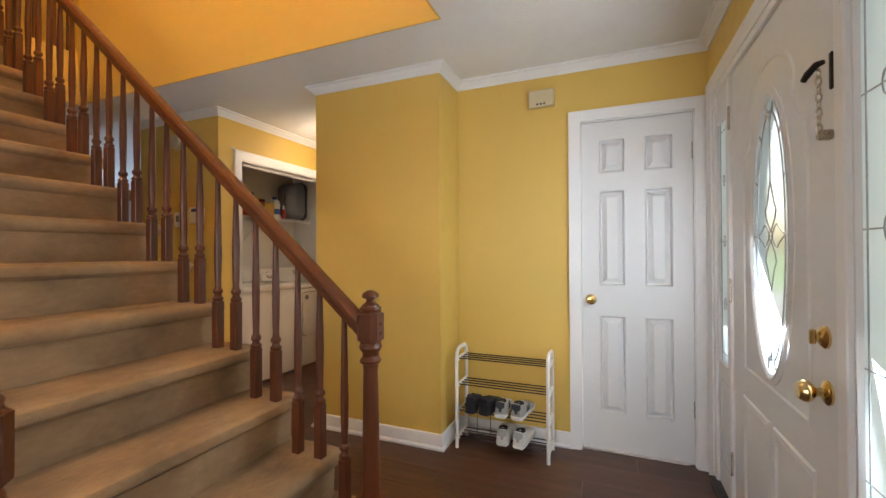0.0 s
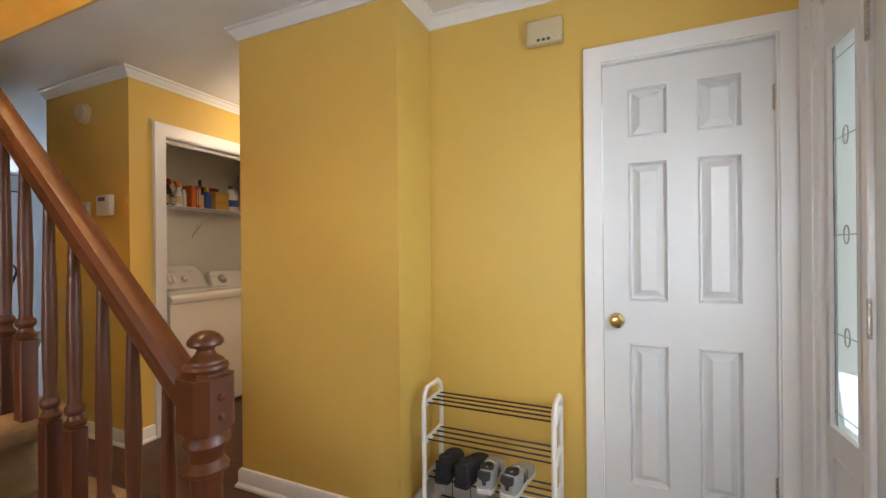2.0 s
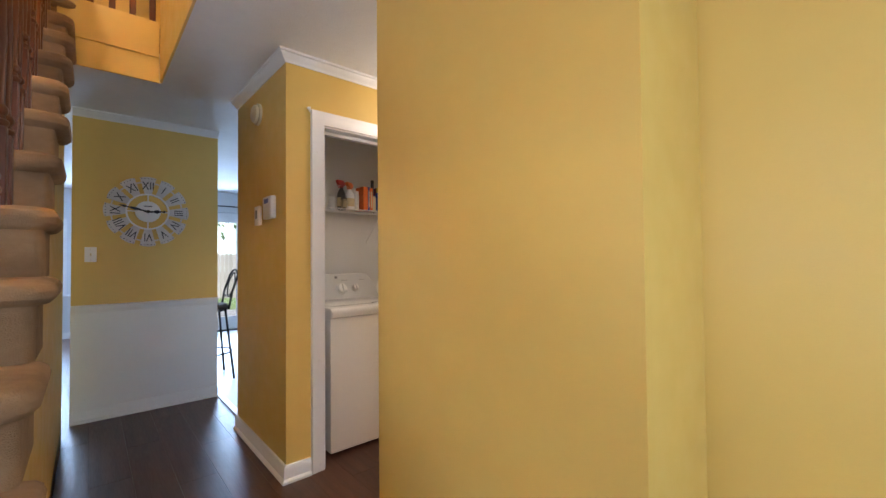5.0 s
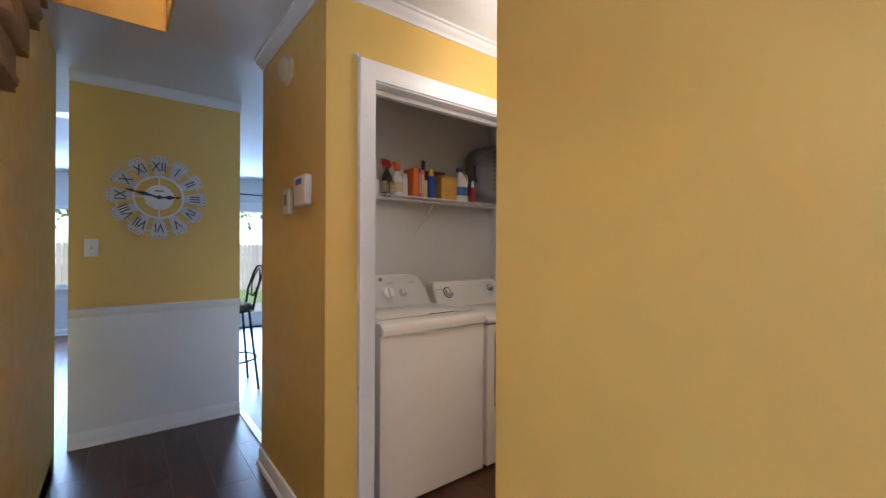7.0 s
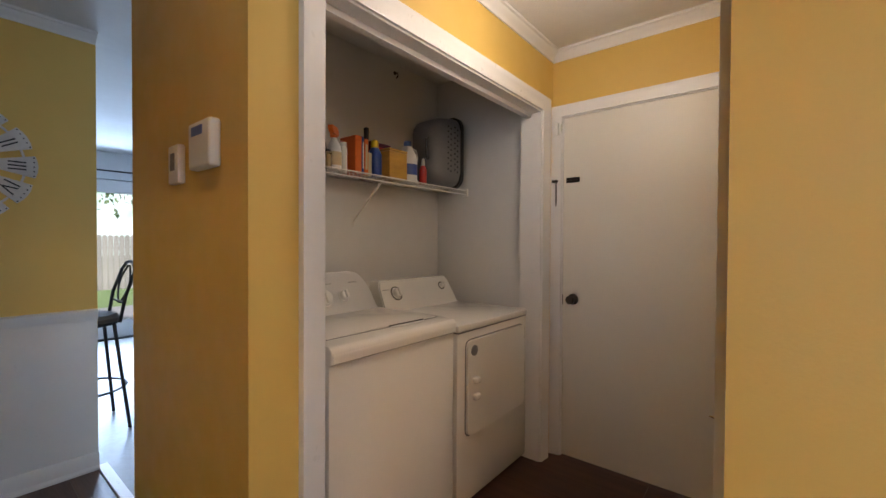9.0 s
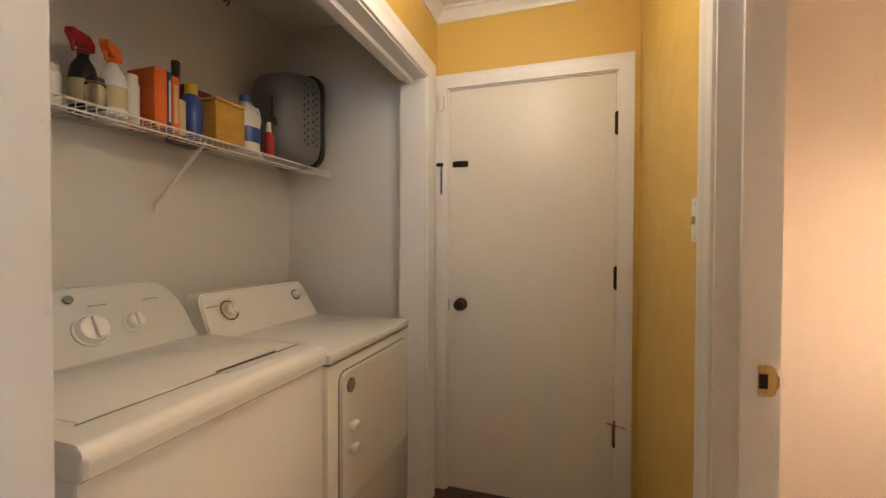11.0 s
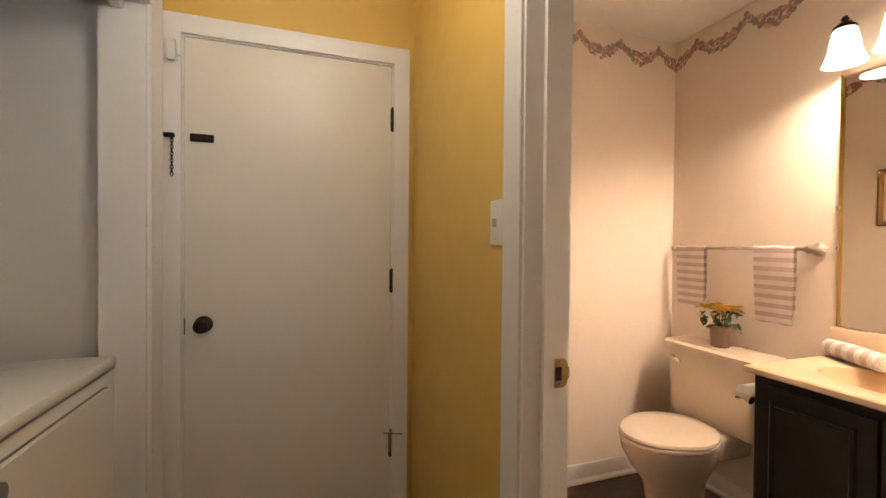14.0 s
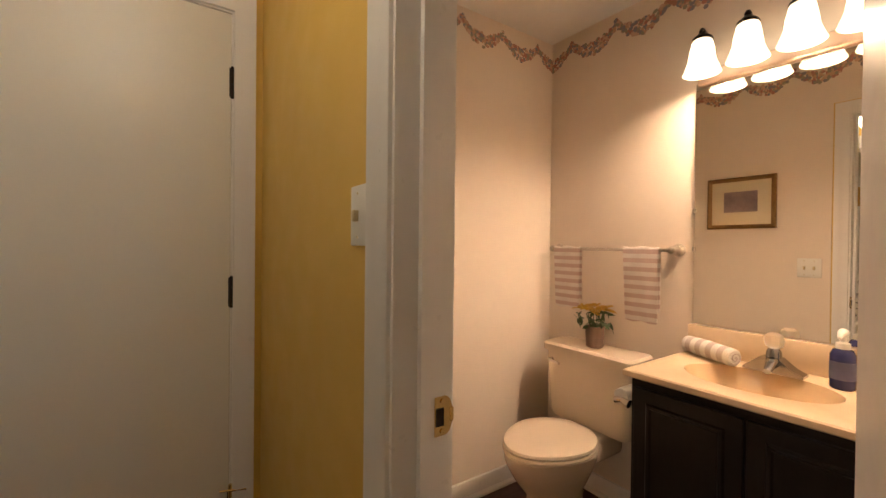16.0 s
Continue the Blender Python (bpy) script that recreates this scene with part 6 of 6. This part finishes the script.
def pointer(name, length, wide, degrees, z):
    bm = prism([(-0.004, -0.03), (0.004, -0.03), (0.006, length * 0.25), (wide, length * 0.45), (0.004, length * 0.7), (0.010, length * 0.82), (0, length), (-0.010, length * 0.82), (-0.004, length * 0.7), (-wide, length * 0.45), (-0.006, length * 0.25)], z, z + 0.002)
    bmesh.ops.transform(bm, matrix=pose(0, 0, 0, 0, 0, -degrees), verts=bm.verts)
    return part(name, bm, INK, clock)


pointer("hour_pointer", 0.135, 0.016, 88, 0.021)
pointer("minute_pointer", 0.20, 0.013, 283, 0.025)
part("hub", lathe([(0.014, 0.016), (0.014, 0.029), (0.008, 0.032), (0, 0.032)], 16), INK, clock)

# ---- kitchen and living room beyond the partition ----
SEATM = mat("tan_seat_cushion", (0.12, 0.09, 0.07), 0.8, spread=0.1, scale=20, bump=0.3)
stool = thing("bar_stool", (-5.28, 2.46, 0.0), "black iron bar stool with curved back", "bar stool", 90)
for sx in (-1, 1):
    for sy in (-1, 1):
        part("leg", tube([(sx * 0.14, sy * 0.14, 0.72), (sx * 0.17, sy * 0.17, 0.40), (sx * 0.21, sy * 0.21, 0.0)], 0.011, 8), BLACKIRON, stool)
part("foot_ring", tube([(0.235 * math.cos(a), 0.235 * math.sin(a), 0.27) for a in [2 * math.pi * k / 28 for k in range(28)]], 0.008, 8, True), BLACKIRON, stool)
part("seat", lathe([(0.17, 0.715), (0.195, 0.725), (0.20, 0.750), (0.18, 0.775), (0.10, 0.785), (0, 0.787)], 28), SEATM, stool)
part("seat_frame", lathe([(0.17, 0.70), (0.19, 0.705), (0.19, 0.716), (0.17, 0.718)], 28), BLACKIRON, stool)
back = part("backrest", tube([(0.17, -0.15, 0.72), (0.20, -0.165, 0.90), (0.255, -0.16, 1.07), (0.265, -0.08, 1.12), (0.268, 0.0, 1.13), (0.265, 0.08, 1.12), (0.255, 0.16, 1.07), (0.20, 0.165, 0.90), (0.17, 0.15, 0.72)], 0.011, 8), BLACKIRON, stool)
for s in (-1, 1):
    part("scroll", tube([(0.20 + 0.06 * k / 14, s * (0.02 + 0.10 * math.sin(math.pi * k / 14)), 0.84 + 0.26 * k / 14) for k in range(15)], 0.007, 6), BLACKIRON, back)
part("cross_rail", tube([(0.198, -0.16, 0.85), (0.200, 0.16, 0.85)], 0.008, 8), BLACKIRON, back)

pd = thing("door_patio", (-8.36, 3.21, 0.0), "white glazed patio door in the kitchen", "door", kind="structure")
bm = bmesh.new()
for a, b, c, d in ((-0.465, -0.42, 0, 2.065), (0.42, 0.465, 0, 2.065), (-0.42, 0.42, 2.03, 2.065), (-0.42, -0.31, 0.02, 2.03), (0.31, 0.42, 0.02, 2.03), (-0.31, 0.31, 1.90, 2.03), (-0.31, 0.31, 0.02, 0.24)):
    box(-0.03, 0.03, a, b, c, d, into=bm)
part("frame", bm, TRIM, pd)
g = part("pane", box(-0.004, 0.004, -0.31, 0.31, 0.24, 1.90), GLASS, pd)
g.visible_shadow = False
part("sill", box(0.03, 0.10, -0.46, 0.46, 0.0, 0.02), BLACKIRON, pd, "dark door sill")
wn1 = thing("window_living", (-9.36, 0.55, 0.70), "white framed living room window", "window", kind="structure")
bm = bmesh.new()
for a, b, c, d in ((-0.70, -0.65, 0, 1.22), (0.65, 0.70, 0, 1.22), (-0.65, 0.65, 0, 0.05), (-0.65, 0.65, 1.17, 1.22), (-0.025, 0.025, 0.05, 1.17)):
    box(-0.03, 0.06, a, b, c, d, into=bm)
part("frame", bm, TRIM, wn1)
for a, b in ((-0.65, -0.025), (0.025, 0.65)):
    g = part("pane", box(-0.004, 0.004, a, b, 0.05, 1.17), GLASS, wn1)
    g.visible_shadow = False
part("window_sill", box(0.06, 0.14, -0.74, 0.74, -0.03, 0.0, 0.004), TRIM, wn1)
rod = solid("curtain_rod", tube([(-8.24, 2.6, 2.17), (-8.24, 3.9, 2.17)], 0.010, 8, into=tube([(-8.30, 3.82, 2.17), (-8.24, 3.82, 2.17)], 0.008, 6, into=tube([(-8.30, 2.66, 2.17), (-8.24, 2.66, 2.17)], 0.008, 6))), BLACKIRON, "dark curtain rod above the patio door", "curtain rod")
vent = thing("ceiling_vent", (-5.77, 1.22, TOP), "white slatted ceiling air vent", "ceiling vent", kind="structure")
part("frame", sweep([(-0.08, -0.16, 0), (-0.08, 0.16, 0), (0.08, 0.16, 0), (0.08, -0.16, 0)], [(-0.02, 0), (0.0, 0), (0.0, -0.008), (-0.02, -0.006)], (0, 0, 1), True), TRIM, vent)
part("backing", box(-0.08, 0.08, -0.16, 0.16, -0.002, -0.0005), DARKGREY, vent)
for k in range(6):
    part("slat", box(-0.075 + 0.028 * k, -0.060 + 0.028 * k, -0.155, 0.155, -0.008, -0.003), TRIM, vent)

# an unseen window, added as the opening of the south fill light
ws = thing("window_south_added", (-0.70, -1.87, 0.70), "white framed window added out of view for the south fill", "window", kind="structure")
bm = bmesh.new()
for a, b, c, d in ((-0.75, -0.70, 0, 1.30), (0.70, 0.75, 0, 1.30), (-0.70, 0.70, 0, 0.05), (-0.70, 0.70, 1.25, 1.30), (-0.025, 0.025, 0.05, 1.25)):
    box(a, b, -0.04, 0.05, c, d, into=bm)
part("frame", bm, TRIM, ws)
for a, b in ((-0.70, -0.025), (0.025, 0.70)):
    g = part("pane", box(a, b, -0.004, 0.004, 0.05, 1.25), GLASS, ws)
    g.visible_shadow = False

# ---- outdoors ----
GRASS = mat("lawn", (0.07, 0.13, 0.03), 0.9, spread=0.2, scale=1.5, bump=0.8, bump_scale=60, second=(0.12, 0.16, 0.05), wear=0.8)
PAVE = mat("weathered_concrete", (0.18, 0.18, 0.178), 0.9, spread=0.1, scale=2, bump=0.3)
FENCEW = mat("grey_fence_wood", (0.45, 0.42, 0.37), 0.85, spread=0.15, scale=3, stretch=(1, 1, 0.2), each=0.25)
LEAVES = mat("tree_leaves", (0.09, 0.16, 0.04), 0.6, spread=0.2, scale=2, second=(0.14, 0.22, 0.06), wear=0.8)
BARK = mat("bark", (0.10, 0.075, 0.055), 0.95, spread=0.2, scale=6, bump=1.0, bump_scale=30, stretch=(1, 1, 0.3))
solid("ground", box(-400, 400, -400, 400, -0.5, -0.22), GRASS, "green lawn round the house", "lawn", "structure")
# broad paving added only for the brightness seen through the front door glass
solid("pavement_porch", box(0.95, 26.0, -12.0, 16.0, -0.22, -0.04, 0.01), PAVE, "grey concrete added outside the entrance to set its glass's brightness", "porch", "structure")
solid("pavement_patio", box(-12.0, -8.5, 1.8, 5.2, -0.22, -0.05, 0.01), PAVE, "weathered grey concrete patio", "patio", "structure")
# a distance that glows by itself, added to brighten door and window glass
GLOWDISTANCE = mat("glowing_distance", (0.3, 0.4, 0.35), 1.0, spread=0.1)
hn, hl = GLOWDISTANCE.node_tree.nodes, GLOWDISTANCE.node_tree.links
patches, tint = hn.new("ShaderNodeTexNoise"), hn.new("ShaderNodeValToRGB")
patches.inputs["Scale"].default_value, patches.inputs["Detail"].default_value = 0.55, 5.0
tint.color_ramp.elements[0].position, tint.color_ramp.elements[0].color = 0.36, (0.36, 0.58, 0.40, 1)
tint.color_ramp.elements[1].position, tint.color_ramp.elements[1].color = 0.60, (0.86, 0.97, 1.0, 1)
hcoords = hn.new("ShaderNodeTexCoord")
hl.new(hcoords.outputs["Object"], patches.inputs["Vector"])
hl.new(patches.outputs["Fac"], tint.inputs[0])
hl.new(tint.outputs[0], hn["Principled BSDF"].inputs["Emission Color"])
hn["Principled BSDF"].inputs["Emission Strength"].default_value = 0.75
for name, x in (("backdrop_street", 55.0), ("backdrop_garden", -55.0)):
    solid(name, box(x - 0.2, x + 0.2, -70, 90, -0.3, 11), GLOWDISTANCE, "glowing pale backdrop added beyond the windows", "backdrop", "structure")
fence = thing("fence", (-17.5, 0.0, -0.22), "grey weathered wooden board fence", "fence")
board = mesh_of("board", prism([(-0.065, 0), (0.065, 0), (0.065, 1.62), (0.03, 1.68), (-0.03, 1.68), (-0.065, 1.62)], -0.01, 0.01, "x"), FENCEW)
for k in range(110):
    b = new("board", board)
    b.parent = fence
    b.location = (0, -6.0 + 0.14 * k, 0.004 * (k % 3))
for z in (0.35, 1.25):
    part("rail", box(-0.05, -0.012, -6.1, 9.5, z, z + 0.09), FENCEW, fence)


def tree(x, y, tall, spread, seed):
    rnd = random.Random(seed)
    t = thing("tree", (x, y, -0.22), "leafy green tree beyond the garden fence", "tree")
    bm = tube([(0, 0, 0), (0.05, 0.02, tall * 0.25), (-0.04, 0.05, tall * 0.5), (0.02, 0, tall * 0.85)], [0.16, 0.13, 0.09, 0.02], 10)
    tips = []
    for k in range(9):
        a, z = k * 2.4, tall * (0.30 + 0.05 * k)
        end = (spread * 0.75 * math.cos(a), spread * 0.75 * math.sin(a), z + tall * 0.16)
        tube([(0, 0, z), (end[0] * 0.5, end[1] * 0.5, z + tall * 0.06), end], [0.06, 0.04, 0.012], 6, into=bm)
        tips.append(end)
    part("trunk", bm, BARK, t)
    verts, faces = [], []
    for k in range(1500):
        c = rnd.choice(tips + [(0, 0, tall * 0.9), (0, 0, tall * 0.7)])
        p = Vector([c[i] + rnd.gauss(0, spread * (0.24 if i < 2 else 0.20)) for i in range(3)])
        m = pose(*p, rnd.uniform(0, 360), rnd.uniform(0, 360), rnd.uniform(0, 360))
        w = rnd.uniform(0.07, 0.15)
        n0 = len(verts)
        verts += [m @ Vector(q) for q in ((-w, 0, 0), (0, w * 0.55, 0.02), (w, 0, 0), (0, -w * 0.55, 0.02))]
        faces.append((n0, n0 + 1, n0 + 2, n0 + 3))
    data = bpy.data.meshes.new("crown")
    data.from_pydata(verts, [], faces)
    data.materials.append(LEAVES)
    c = new("crown", data)
    c.parent = t
    return t


for k, (x, y, tall, spread) in enumerate(((-20.5, 8.2, 6.5, 2.6), (-21.0, 2.0, 7.5, 3.0), (-20.0, -1.8, 6.0, 2.6), (-23.0, 9.0, 8.0, 3.2), (-24.0, 4.2, 8.5, 3.2), (-22.5, -5.5, 8.0, 3.0))):
    tree(x, y, tall, spread, k)

# ---- floor planks ----
floor = bpy.data.objects["floor"]
PW, PL = 0.19, 1.22
plank_meshes = {}


def plank(x0, x1, y):
    """One plank cut to its room; planks of one length share their mesh."""
    length = round(x1 - x0, 3)
    if length not in plank_meshes:
        plank_meshes[length] = mesh_of("plank", box(0.0005, length - 0.0005, 0.0005, PW - 0.0005, -0.012, 0.0, 0.0008, 1), PLANK)
    p = new("plank", plank_meshes[length])
    p.parent = floor
    p.location = (x0, y, 0.0)


for row in range(-3, 30):
    y = -1.33 + PW * row
    west = -9.29 if y < 2.40 else -3.66
    east_end = -4.30 if y < -1.80 else 0.765 if y < 2.60 else -0.12
    x = -4.85 - 4 * PL - (row * 0.47) % PL
    while x < east_end:
        a, b = max(x, west), min(x + PL, east_end)
        if b - a > 0.02:
            plank(a, b, y)
        x += PL
